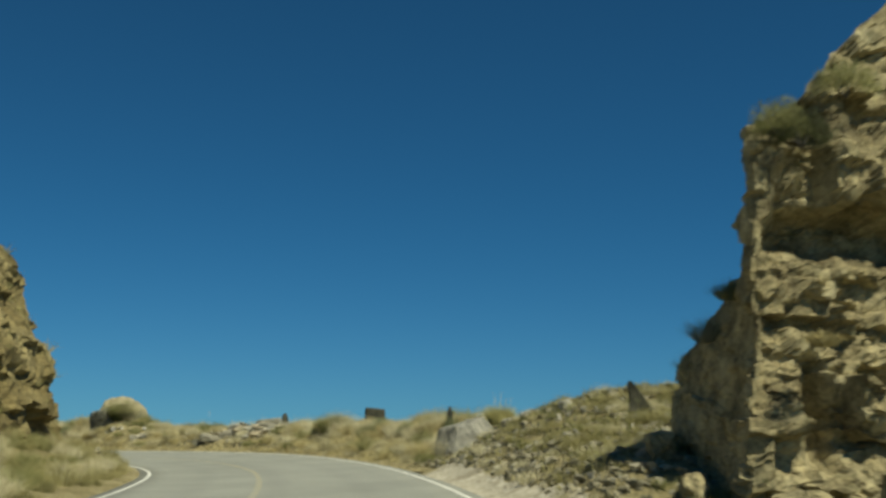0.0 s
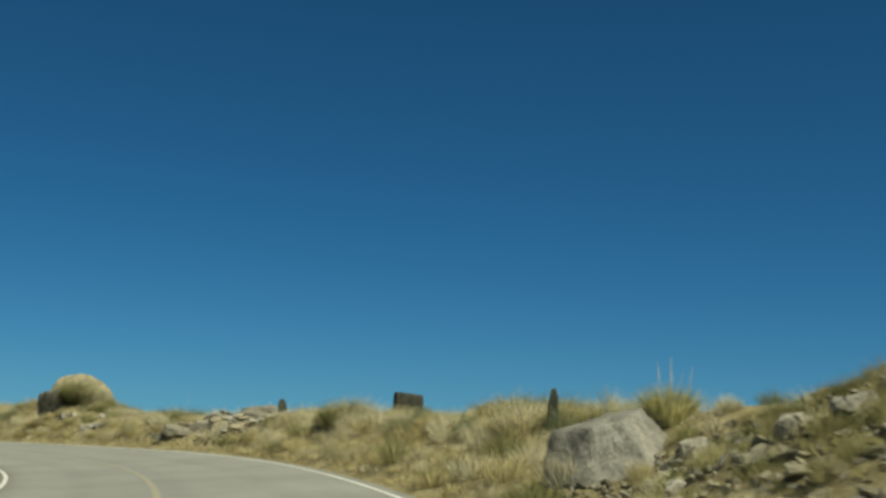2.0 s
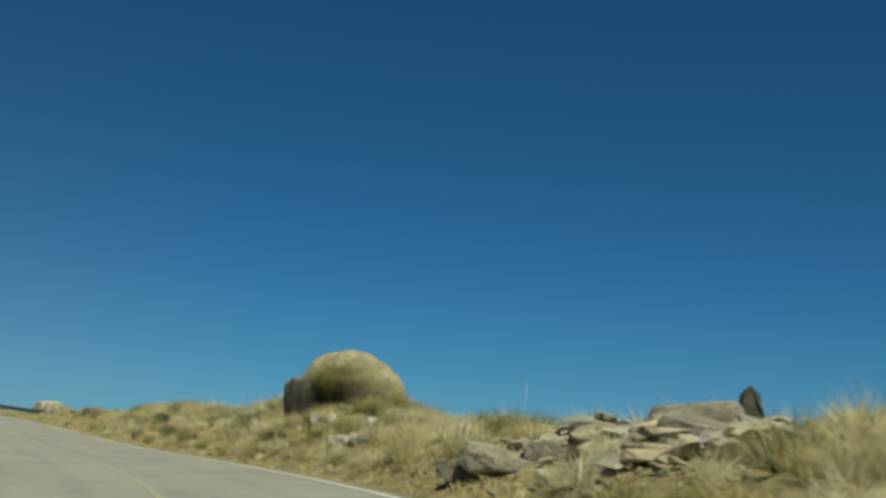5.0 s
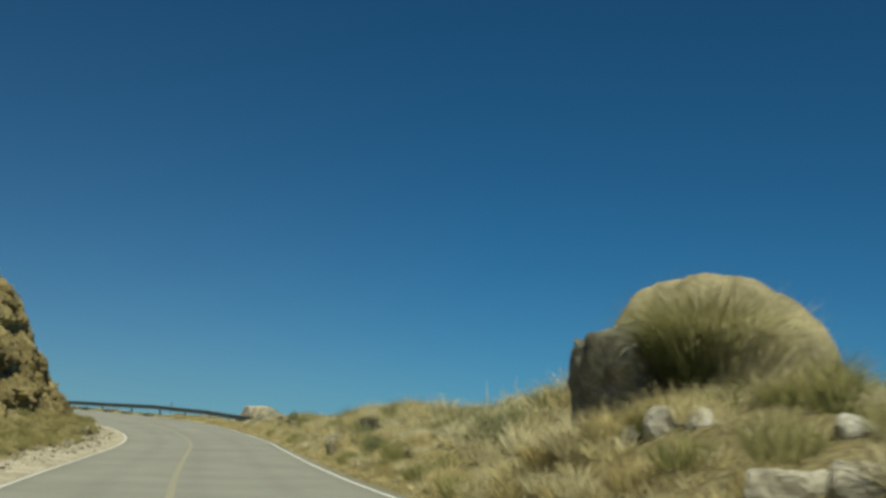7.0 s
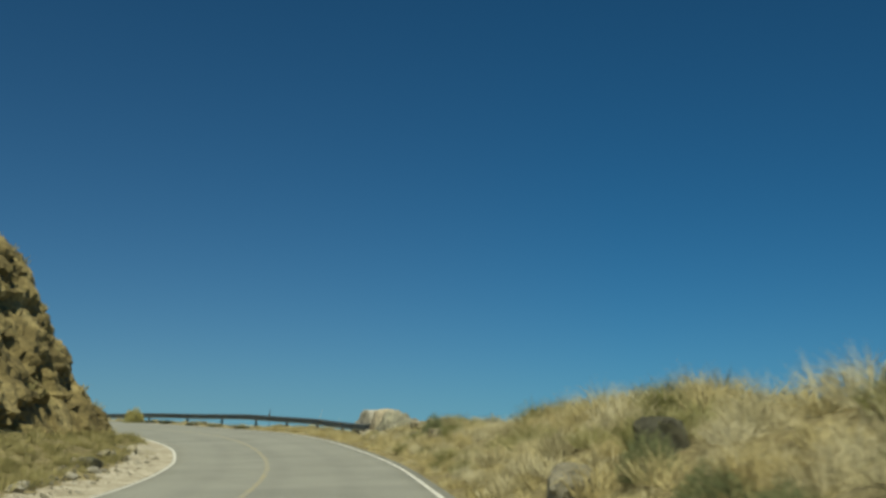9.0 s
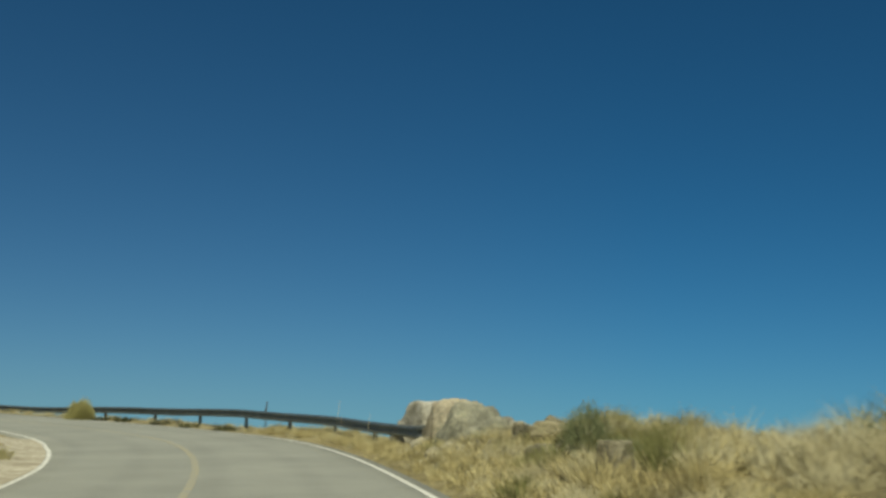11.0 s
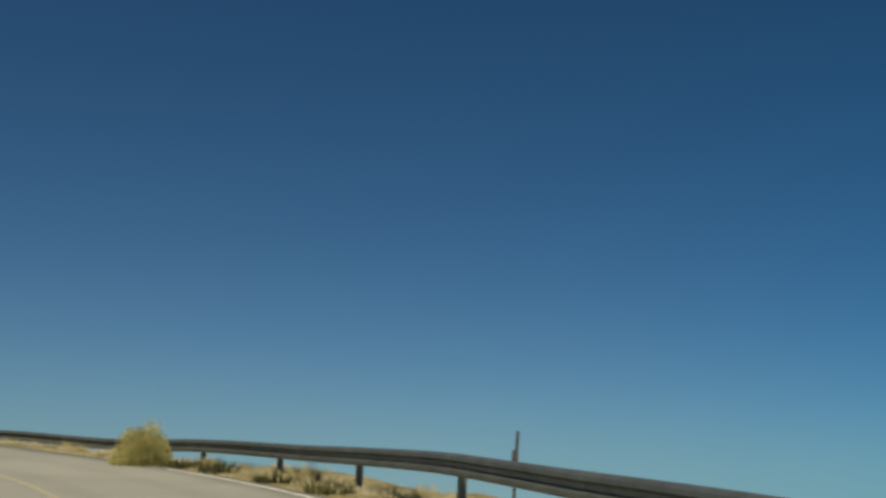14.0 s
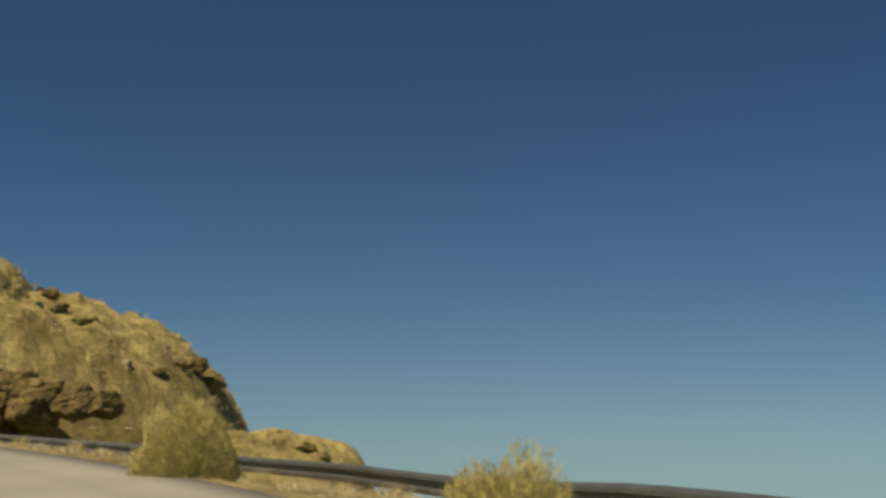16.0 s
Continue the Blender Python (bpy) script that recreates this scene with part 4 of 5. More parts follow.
# ---------------------------------------------------------------- far hills
def hill(label, x, y, z, size, height, seed, turn=0.0, sharp=2.5, lumps=0.6):
    n = 130
    a = np.linspace(-1, 1, n)
    A, B = np.meshgrid(a, a)
    X, Y = A * size[0], B * size[1]
    r = np.hypot(A, B) * (1 + 0.05 * fbm(X, Y, size[0] * 0.6, seed + 4))
    prof = np.clip(1 - r ** sharp, 0, None) ** 0.55
    up = height * prof * (1 + 0.07 * fbm(X + seed * 7, Y, size[0] * 0.35, seed)) + lumps * (fbm(X, Y, size[0] * 0.10, seed + 1) + 0.5 * fbm(X, Y, size[0] * 0.03, seed + 2)) * prof - 3.0 * (1 - prof)
    ob = sheet("hill", np.stack([X.ravel(), Y.ravel(), up.ravel()], 1), grid_faces(n, n), M_HILL, smooth=False)
    ob.matrix_basis = pose(x, y, z, 0, 0, turn)

    def surface(qx, qy):
        i = np.clip(((np.asarray(qx) - x) / size[0] + 1) * 0.5 * (n - 1), 0, n - 1).round().astype(int)
        j = np.clip(((np.asarray(qy) - y) / size[1] + 1) * 0.5 * (n - 1), 0, n - 1).round().astype(int)
        return up[j, i] + z

    tagged(ob, label, "hill")
    return surface


high = hill("high dry yellow-brown rocky hill beyond the bend", -172, 107.5, -2, (26, 27), 12.8, 1, 0, 4.0)
second = hill("steep yellow grassy knoll on the high hill", -164, 105.0, 6.95, (14, 14), 6.9, 8, 0, 6.0, 0.3)
low_one = hill("low dry brown hillock beyond the guardrail", -138, 129.3, -4, (7.7, 6.9), 5.25, 2, 0, 6.0, 0.10)
for k, (qx, qy, size) in enumerate(((-149, 121.5, 2.6), (-148.5, 117, 2.2), (-150, 125.5, 1.9), (-151, 113, 2.4), (-149.5, 129, 1.5), (-156, 132, 1.3), (-152, 127, 0.9), (-158, 131.5, 1.2), (-160, 121, 1.2), (-163, 115, 1.4))):
    me = rock_mesh("outcrop", 140 + k, M_HILL, 4, 11, 0.1, 0.9, (size, size * 1.1, size * 0.7))
    ob = tagged(new("outcrop", me), "dark brown rock outcrop on the dry hill", "rock outcrop", "hill outcrops")
    ob.matrix_basis = pose(qx, qy, float(high(qx, qy)) - 0.55 * size, 0, 0, 50 * k)


# added rocks whose dark colour stands for shade under the hill's overhang
for k, (qx, qy, qz, size) in enumerate(((-148.4, 114.6, 4.7, 1.5), (-148.3, 116.3, 4.6, 1.35), (-148.2, 118.0, 4.4, 1.5), (-148.2, 119.8, 4.2, 1.4), (-148.2, 121.4, 3.9, 1.3), (-148.2, 122.8, 3.5, 1.0), (-147.8, 117.0, 3.2, 1.3), (-147.8, 119.2, 3.0, 1.3))):
    me = rock_mesh("outcrop", 160 + k, M_BROWN, 4, 12, 0.14, 0.9, (size * 0.9, size * 1.25, size * 0.95), (0.55, 0.85), ((((0.97, 0.1, 0.12), 0.6),)), 1.4)
    ob = tagged(new("outcrop", me), "dark brown rock band in place of the hill's shaded overhang", "rock outcrop", "hill outcrops")
    ob.matrix_basis = pose(qx - 1.6, qy, qz - 0.9 * size, 0, 0, 9 * k - 15)
for k, (qx, qy, size) in enumerate(((-133.5, 131.3, 0.5), (-133.2, 132.1, 0.4), (-134.2, 130.3, 0.35))):
    me = rock_mesh("outcrop", 190 + k, M_BROWN, 4, 12, 0.12, 0.9, (size, size * 1.1, size * 0.8), (0.5, 0.8), (), 1.2)
    ob = tagged(new("outcrop", me), "dark rock on the slope of the low hillock", "rock outcrop", "hill outcrops")
    ob.matrix_basis = pose(qx, qy, float(low_one(qx, qy)) - 0.2 * size, 0, 0, 40 * k)
for k, (qx, qy, qz, size) in enumerate(((-161.5, 127.3, 99, 0.8), (-163.0, 128.4, 99, 0.9), (-164.5, 129.3, 99, 0.9), (-166.0, 130.1, 99, 0.9), (-158.3, 126.0, 99, 0.5), (-157.0, 124.0, 99, 0.4), (-160.0, 119.6, 9.4, 0.6), (-160.5, 119.0, 10.4, 0.6))):
    me = rock_mesh("outcrop", 170 + k, M_BROWN if k != 5 else M_RUBBLE, 4, 12, 0.12, 0.9, (size * 1.2, size * 1.3, size * 0.8), (0.5, 0.8), (), 1.2)
    ob = tagged(new("outcrop", me), "dark angular rock on the shoulder of the hill", "rock outcrop", "hill outcrops")
    ob.matrix_basis = pose(qx, qy, min(qz, float(high(qx, qy))) - 0.2 * size if k < 6 else qz - 0.55 * size, 0, 0, 61 * k)


def hill_rocks(surface, n, xs, ys, size, mat, label, seed):
    r = np.random.RandomState(seed)
    qx, qy = r.uniform(*xs, n), r.uniform(*ys, n)
    qz = surface(qx, qy)
    q = np.array([v.co[:] for v in CHIP.vertices])
    tri = np.array([p.vertices[:] for p in CHIP.polygons])
    vs = [q * size[0] * (size[1] / size[0]) ** (r.uniform() ** 2) * r.uniform(0.7, 1.3, 3) + [qx[k], qy[k], qz[k] - 0.05] for k in range(n)]
    ob = sheet("hill_rocks", np.vstack(vs), np.vstack([tri + k * len(q) for k in range(n)]), mat, smooth=False)
    tagged(ob, label, "rocks", kind="stuff")


hill_rocks(high, 420, (-196, -147), (81, 134), (0.12, 0.7), M_RUBBLE, "scattered rocks on the dry hill", 1)
hill_rocks(second, 60, (-176, -152), (96, 119), (0.1, 0.45), M_RUBBLE, "scattered rocks on the grassy knoll", 3)
hill_rocks(low_one, 50, (-144, -132), (124, 134), (0.06, 0.2), M_DARK, "scattered dark stones on the hillock", 2)
r = np.random.RandomState(4)
qx, qy = r.uniform(-196, -147, 2600), r.uniform(81, 134, 2600)
HILL_TUFTS = list(zip(qx, qy))

# ---------------------------------------------------------------- guardrail
RAIL_S, RAIL_OFF = [130, 137.6, 143, 150, 158, 165, 172, 178, 186, 215], [5.2, 5.0, 4.6, 4.3, 4.5, 5.1, 5.6, 6.5, 7.4, 7.4]
RISE_S, RISE = [130, 139, 143, 150, 154, 158, 162, 166, 170, 174, 178, 184, 215], [0.54, 0.565, 0.585, 0.65, 0.66, 0.60, 0.48, 0.37, 0.16, 0.05, -0.15, -0.28, -0.28]
RAIL_A, RAIL_B = 138.05, 212.0
W_SHAPE = [(0.0, 0.155), (0.035, 0.146), (0.08, 0.118), (0.085, 0.07), (0.01, 0.028), (0.01, -0.028), (0.085, -0.07), (0.08, -0.118), (0.035, -0.146), (0.0, -0.155)]


def rail_point(s, q, h):
    p = on_road(S0 + s, np.interp(s, RAIL_S, RAIL_OFF) - q)
    return Vector((p[0], p[1], p[2] + float(np.interp(s, RISE_S, RISE)) + h + 0.012 * math.sin(s * 0.7)))


def swept(stations, scale=None):
    ring = W_SHAPE + [(a - 0.012, b) for a, b in W_SHAPE[::-1]]
    bm = bmesh.new()
    rows = []
    for j, (s, q0) in enumerate(stations):
        k = 1 if scale is None else scale[j]
        rows.append([bm.verts.new(rail_point(s, q0 + q, h * k)) for q, h in ring])
    m = len(ring)
    for r0, r1 in zip(rows, rows[1:]):
        for k in range(m):
            bm.faces.new((r0[k], r0[(k + 1) % m], r1[(k + 1) % m], r1[k]))
    bm.faces.new(rows[0][::-1])
    bm.faces.new(rows[-1])
    bmesh.ops.recalc_face_normals(bm, faces=bm.faces[:])
    return bm


def box_part(name, size, mat, parent, m, bevel=0.01):
    bm = bmesh.new()
    bmesh.ops.create_cube(bm, size=1.0)
    for v in bm.verts:
        v.co = Vector((v.co.x * size[0], v.co.y * size[1], v.co.z * size[2]))
    bmesh.ops.bevel(bm, geom=bm.edges[:], offset=bevel, segments=1, affect="EDGES")
    ob = part(name, bm, mat, parent)
    ob.matrix_basis = m
    return ob


def guardrail():
    thing = tagged(new("guardrail"), "dark weathered steel guardrail on short posts along the bend", "guardrail")
    length, s = 3.9, RAIL_A
    while s < RAIL_B:
        part("beam", swept([(s + k * (length + 0.15) / 6, 0.013 if k == 0 else 0.0) for k in range(7)]), M_STEEL, thing)
        p, t = rail_point(s + 0.08, -0.16, 0), rail_point(s + 0.5, -0.16, 0)
        turn = math.degrees(math.atan2(t.y - p.y, t.x - p.x))
        box_part("post", (0.15, 0.09, 1.25), M_STEEL, thing, pose(p.x, p.y, p.z - 0.52, 0, rng.uniform(-2, 2), turn))
        b = rail_point(s + 0.08, -0.06, 0)
        box_part("spacer", (0.14, 0.10, 0.30), M_STEEL, thing, pose(b.x, b.y, b.z, 0, 0, turn))
        s += length
    part("end_piece", swept([(RAIL_A + 0.1, 0.02), (RAIL_A - 0.25, 0.03), (RAIL_A - 0.5, 0.0), (RAIL_A - 0.62, -0.10), (RAIL_A - 0.60, -0.24)], [1, 1.05, 1.15, 1.2, 1.15]),
         M_STEEL, thing, "dark flared end piece")
    return thing


guardrail()

# a thin stake behind the rail
stake = tagged(new("stake"), "thin dark weathered wooden stake behind the guardrail", "stake")
box_part("pole", (0.042, 0.04, 1.9), M_POST, stake, pose(-79.72, 125.8, 0.55, 1, 2, 30), 0.012)
box_part("sleeve", (0.072, 0.066, 0.34), M_POST, stake, pose(-79.725, 125.8, 1.08, 1, 2, 30), 0.012)


# ---------------------------------------------------------------- grass
def tuft_template(seed, blades, height, spread, droop, width=0.012, base=0.10):
    """Vertices and triangles of one clump of blades, standing on the origin."""
    r = np.random.RandomState(seed)
    a = r.uniform(0, 2 * math.pi, blades)
    lean = np.abs(r.normal(0, 1, blades)) * spread
    root = base * np.sqrt(r.uniform(0, 1, blades)) * (0.5 + spread)
    h = height * r.uniform(0.5, 1.0, blades) * (1 - 0.25 * np.clip(lean, 0, 1))
    ox, oy = np.cos(a), np.sin(a)
    twist = a + r.uniform(-1.2, 1.2, blades) + math.pi / 2
    wx, wy = np.cos(twist) * width, np.sin(twist) * width
    V = []
    for f, w in ((0, 1.0), (0.55, 0.85), (1.0, 0.12)):
        out = root + lean * h * (0.55 * f + droop * f * f)
        z = h * f * (1 - droop * 0.45 * np.clip(lean, 0, 1) * f)
        for sgn in ((-1, 1) if f < 1 else (0,)):
            V.append(np.stack([ox * out + sgn * wx * w, oy * out + sgn * wy * w, z], 1))
    V = np.stack(V, 1)
    tri = np.array([[0, 1, 3], [0, 3, 2], [2, 3, 4]])
    F = (np.arange(blades)[:, None, None] * 5 + tri[None]).reshape(-1, 3)
    return V.reshape(-1, 3), F


def mound_template(seed, blades, height, radius=0.34, width=0.0055, fan=0.78, droop=1.15):
    """One dense, rounded clump: upright blades in the middle, arching ones towards its rim."""
    r = np.random.RandomState(seed)
    a = r.uniform(0, 2 * math.pi, blades)
    rim = np.sqrt(r.uniform(0, 1, blades))
    root = radius * rim
    lean = fan * rim ** 1.2 + r.normal(0, 0.13, blades)
    length = height * r.uniform(0.72, 1.0, blades) * (1 - 0.10 * rim)
    bend = lean + droop * r.uniform(0.35, 1.0, blades) * (0.5 + 0.5 * rim)
    swing = a + r.normal(0, 0.35, blades)
    ox, oy = np.cos(a), np.sin(a)
    dx, dy = np.cos(swing), np.sin(swing)
    twist = r.uniform(0, 2 * math.pi, blades)
    wx, wy = np.cos(twist) * width, np.sin(twist) * width
    V = []
    for f, w in ((0, 1.0), (0.55, 0.85), (1.0, 0.1)):
        first, last = length * min(f, 0.55), length * max(f - 0.55, 0)
        out = first * np.sin(lean) + last * np.sin(bend)
        z = first * np.cos(lean) + last * np.cos(bend)
        for sgn in ((-1, 1) if f < 1 else (0,)):
            V.append(np.stack([ox * root + dx * out + sgn * wx * w, oy * root + dy * out + sgn * wy * w, z], 1))
    V = np.stack(V, 1)
    tri = np.array([[0, 1, 3], [0, 3, 2], [2, 3, 4]])
    F = (np.arange(blades)[:, None, None] * 5 + tri[None]).reshape(-1, 3)
    return V.reshape(-1, 3), F


def domed(V):
    """The way out of a clump's middle at each of its vertices."""
    d = V * np.array([1.0, 1.0, 0.75]) + np.array([0, 0, 0.12 * V[:, 2].max()])
    return d / np.maximum(np.linalg.norm(d, axis=1), 1e-6)[:, None]


def scatter(name, templates, xs, ys, scales, mat, label, seed=0, sink=0.03, zs=None):
    r = np.random.RandomState(seed)
    zs = ground_at(xs, ys) if zs is None else zs
    ways = [domed(V) for V, _ in templates]
    vs, fs, ds, ts, base = [], [], [], [], 0
    for x, y, z, s in zip(xs, ys, zs, scales):
        q = r.randint(len(templates))
        V, F = templates[q]
        a = r.uniform(0, 2 * math.pi)
        c, k = math.cos(a), math.sin(a)
        st = r.uniform(0.85, 1.2)
        turn = np.array([[c, k, 0], [-k, c, 0], [0, 0, 1]])
        vs.append((V @ turn) * np.array([s, s, s * st]) + [x, y, z - sink])
        ds.append(ways[q] @ turn)
        ts.append(np.full(len(V), r.uniform(0, 1)))
        fs.append(F + base)
        base += len(V)
    ob = sheet(name, np.vstack(vs), np.vstack(fs), mat, smooth=False, dome=np.vstack(ds), tone=np.concatenate(ts))
    return tagged(ob, label, "grass", kind="stuff")


def clump(name, label, category, x, y, mat, blades, height, spread, seed, z=None, width=0.014, base=0.3, droop=0.5):
    V, F = tuft_template(seed, blades, height, spread, droop, width, base)
    ob = sheet(name, V, F, mat, smooth=False, dome=domed(V), tone=np.full(len(V), seed * 0.37 % 1))
    ob.matrix_basis = pose(x, y, height_at(x, y) - 0.03 if z is None else z)
    return tagged(ob, label, category)


def mound(name, label, x, y, mat, blades, height, radius, seed, z=None, width=0.0055, fan=0.78, droop=1.15):
    V, F = mound_template(seed, blades, height, radius, width, fan, droop)
    ob = sheet(name, V, F, mat, smooth=False, dome=domed(V), tone=np.full(len(V), seed * 0.37 % 1))
    ob.matrix_basis = pose(x, y, height_at(x, y) - 0.03 if z is None else z)
    return tagged(ob, label, "grass tuft")


T_NEAR = [mound_template(k, 275, 0.86, 0.36, 0.006, 0.8, 1.45) for k in range(8)]
T_SMALL = [mound_template(20 + k, 28, 0.46, 0.16, 0.011, 0.9, 1.0) for k in range(6)]


def spread_points(n, s_lo, s_hi, u_lo, u_hi, seed, edge=1.0, bare=-0.75):
    r = np.random.RandomState(seed)
    s = r.uniform(s_lo, s_hi, n) + S0
    u = u_lo + (u_hi - u_lo) * r.uniform(0, 1, n) ** edge
    p = on_road(s, u)
    keep = fbm(p[:, 0], p[:, 1], 4.0, seed) > bare
    return p[keep, 0], p[keep, 1], r


def thinned(xs, ys, gap, seed):
    """Points at least a gap apart, so that each clump stands for itself."""
    kept, cells = [], {}
    for k, (qx, qy) in enumerate(zip(xs, ys)):
        c = (int(qx // gap), int(qy // gap))
        near = [q for i in (-1, 0, 1) for j in (-1, 0, 1) for q in cells.get((c[0] + i, c[1] + j), ())]
        if all((qx - xs[q]) ** 2 + (qy - ys[q]) ** 2 > gap * gap for q in near):
            cells.setdefault(c, []).append(k)
            kept.append(k)
    return np.array(kept)


# bare spots in front of single stones
BARE = ((-8.3, 62.8, 1.3), (-9.0, 61.6, 1.2), (-10.4, 62.4, 1.2), (-11.6, 63.2, 1.0), (-20.95, 74.2, 0.4), (-21.4, 74.4, 0.35), (-18.8, 72.35, 0.4), (-19.05, 70.9, 0.45), (-18.3, 70.5, 0.45), (-58.3, 113.1, 0.6), (-57.9, 113.0, 0.5), (-61.9, 115.0, 0.5), (-60.6, 113.5, 0.5), (-57.65, 112.5, 0.4), (-59.2, 113.2, 0.4))


def clear_of_pile(xs, ys, share, seed):
    bare = np.zeros(len(xs), bool)
    for bx, by, br in BARE:
        bare |= (xs - bx) ** 2 + (ys - by) ** 2 < br * br
    s_, u_ = near_road(xs, ys)
    d_ = s_ - S0
    pile = (np.abs(d_ - 62) < 5.5) & (u_ < 8.6)
    stone = (np.abs(d_ - 135) < 5) & (u_ < 7)
    grey = (np.abs(d_ - 32.2) < 2.8) & (u_ < 7.2)
    draw = np.random.RandomState(seed).uniform(0, 1, len(xs))
    return ~(bare | (pile & (draw > share)) | (stone & (draw > 0.85)) | (grey & (draw > 0.08)))


x, y, r = spread_points(6400, 31, 136, HALF + 0.55, HALF + 7.2, 3, 0.95)
keep = clear_of_pile(x, y, 0.08, 1)
x, y = x[keep], y[keep]
keep = thinned(x, y, 0.66, 1)
x, y = x[keep], y[keep]
size = np.clip(0.50 + 0.09 * (near_road(x, y)[1] - HALF), 0, 0.85) * r.uniform(0.78, 1.42, len(x))
ds, us = near_road(x, y)
ds = ds - S0
size *= np.where((np.abs(ds - 51.5) < 6.5) & (us > 6.4), 0.7, 1.0) * np.where((np.abs(ds - 32.5) < 3.5) & (us > 5.5), 0.55, 1.0)
size *= np.where((ds > 130) & (us < 8.5), 0.66, np.where(ds > 124, np.where(us > 6.6, 0.6, 0.85), 1.0))
kind = r.uniform(0, 1, len(x)) + 0.45 * fbm(x, y, 2.4, 9)
for lo, hi, mat, name, label in ((-9, 0.38, M_GRASS, "bunch_grass", "pale straw-coloured bunch grass in mounds on the bank"), (0.38, 0.70, M_GOLD, "bunch_grass", "golden bunch grass in mounds on the bank"),
                                 (0.70, 9, M_TUFT, "green_bunch_grass", "greener bunch grass among the straw on the bank")):
    k = (kind >= lo) & (kind < hi) & (us < HALF + 5.6)
    scatter(name, T_NEAR, x[k], y[k], size[k], mat, label, 1)
x, y, r = spread_points(1600, 31, 136, HALF + 0.35, HALF + 7.0, 13, 1.1)
keep = clear_of_pile(x, y, 0.2, 2)
scatter("low_grass", T_SMALL, x[keep], y[keep], r.uniform(0.35, 0.8, keep.sum()), M_GRASS, "low dry grass between the mounds of the bank", 8)
x, y, r = spread_points(1700, 30, 139, HALF + 0.2, HALF + 1.5, 43, 1.0, -2)
keep = clear_of_pile(x, y, 0.6, 3)
scatter("low_grass", T_SMALL, x[keep], y[keep], r.uniform(0.3, 0.7, keep.sum()), M_GOLD, "short dry grass along the edge of the asphalt", 18)
x, y, r = spread_points(640, 121, 138, HALF + 0.4, HALF + 3.8, 53, 1.0, -2)
scatter("low_grass", T_SMALL, x, y, r.uniform(0.45, 1.0, len(x)), M_GOLD, "straw grass between the stones near the guardrail's end", 19)
x, y, r = spread_points(260, 123, 138, HALF + 0.6, HALF + 3.6, 54, 1.0, -2)
keep = thinned(x, y, 0.62, 9)
x, y = x[keep], y[keep]
keep = clear_of_pile(x, y, 1.0, 5)
x, y = x[keep], y[keep]
scatter("bunch_grass", T_NEAR, x, y, r.uniform(0.28, 0.5, len(x)), M_GRASS, "small straw mounds between the stones near the guardrail's end", 20)
x, y, r = spread_points(1700, 10, 31, HALF + 0.7, HALF + 6.5, 8, 0.8)
scatter("low_grass", T_SMALL, x, y, r.uniform(0.3, 0.7, len(x)), M_OLIVE, "sparse dry grass between the rubble", 6)
x, y, r = spread_points(800, 12, 32, HALF + 1.5, HALF + 5.5, 18, 0.8)
scatter("green_bunch_grass", T_SMALL, x, y, r.uniform(0.35, 0.75, len(x)), M_TUFT, "olive green grass between the rubble", 9)
x, y, r = spread_points(150, 17, 32, HALF + 1.4, HALF + 6.0, 28)
scatter("bunch_grass", T_NEAR, x, y, r.uniform(0.25, 0.48, len(x)), M_OLIVE, "olive tufts among the rubble", 14)
x, y, r = spread_points(70, 16, 32, HALF + 3.6, HALF + 6.2, 61, 1.0, -2)
keep = thinned(x, y, 0.7, 10)
x, y = x[keep], y[keep]
scatter("bunch_grass", T_NEAR, x, y, r.uniform(0.3, 0.58, len(x)), M_GRASS, "pale straw tufts on the crest of the rubble slope", 21)
x, y, r = spread_points(60, 14, 31, HALF + 0.6, HALF + 2.6, 62, 1.0, -2)
keep = thinned(x, y, 0.8, 11)
x, y = x[keep], y[keep]
scatter("bunch_grass", T_NEAR, x, y, r.uniform(0.25, 0.45, len(x)), M_GRASS, "pale straw tufts at the foot of the rubble slope", 22)
x, y, r = spread_points(900, -5, 60, -HALF - 3.6, -HALF - 0.5, 4)
keep = thinned(x, y, 0.72, 2)
x, y = x[keep], y[keep]
scatter("bunch_grass", T_NEAR, x, y, r.uniform(0.35, 0.75, len(x)), M_OLIVE, "olive bunch grass on the inner verge", 2)
x, y, r = spread_points(260, 12, 36, -HALF - 6.0, -HALF - 0.8, 31)
keep = thinned(x, y, 0.7, 5)
x, y = x[keep], y[keep]
kind = r.uniform(0, 1, len(x))
for lo, hi, mat, name, label in ((0, 0.45, M_GRASS, "bunch_grass", "pale straw mounds on the inner verge"), (0.45, 1, M_TUFT, "green_bunch_grass", "olive green mounds on the inner verge")):
    k = (kind >= lo) & (kind < hi)
    scatter(name, T_NEAR, x[k], y[k], r.uniform(0.5, 0.95, k.sum()), mat, label, 15)
x, y, r = spread_points(105, 138, 152, HALF + 0.5, HALF + 1.6, 25)
scatter("bunch_grass", T_NEAR, x, y, r.uniform(0.3, 0.62, len(x)), M_GOLD, "golden tufts along the start of the guardrail", 12)
x, y, r = spread_points(800, 141, 215, HALF + 0.35, HALF + 1.8, 5)
scatter("verge_grass", T_SMALL, x, y, r.uniform(0.35, 0.75, len(x)), M_GRASS, "pale low grass under the guardrail", 3)
x, y, r = spread_points(150, 150, 215, HALF + 0.4, HALF + 1.7, 35)
keep = thinned(x, y, 0.6, 7)
x, y = x[keep], y[keep]
scatter("bunch_grass", T_NEAR, x, y, r.uniform(0.3, 0.55, len(x)), M_GOLD, "golden mounds along the guardrail", 16)
x, y, r = spread_points(420, 88, 136, -HALF - 4.2, -HALF - 1.25, 63, 1.0, -2)
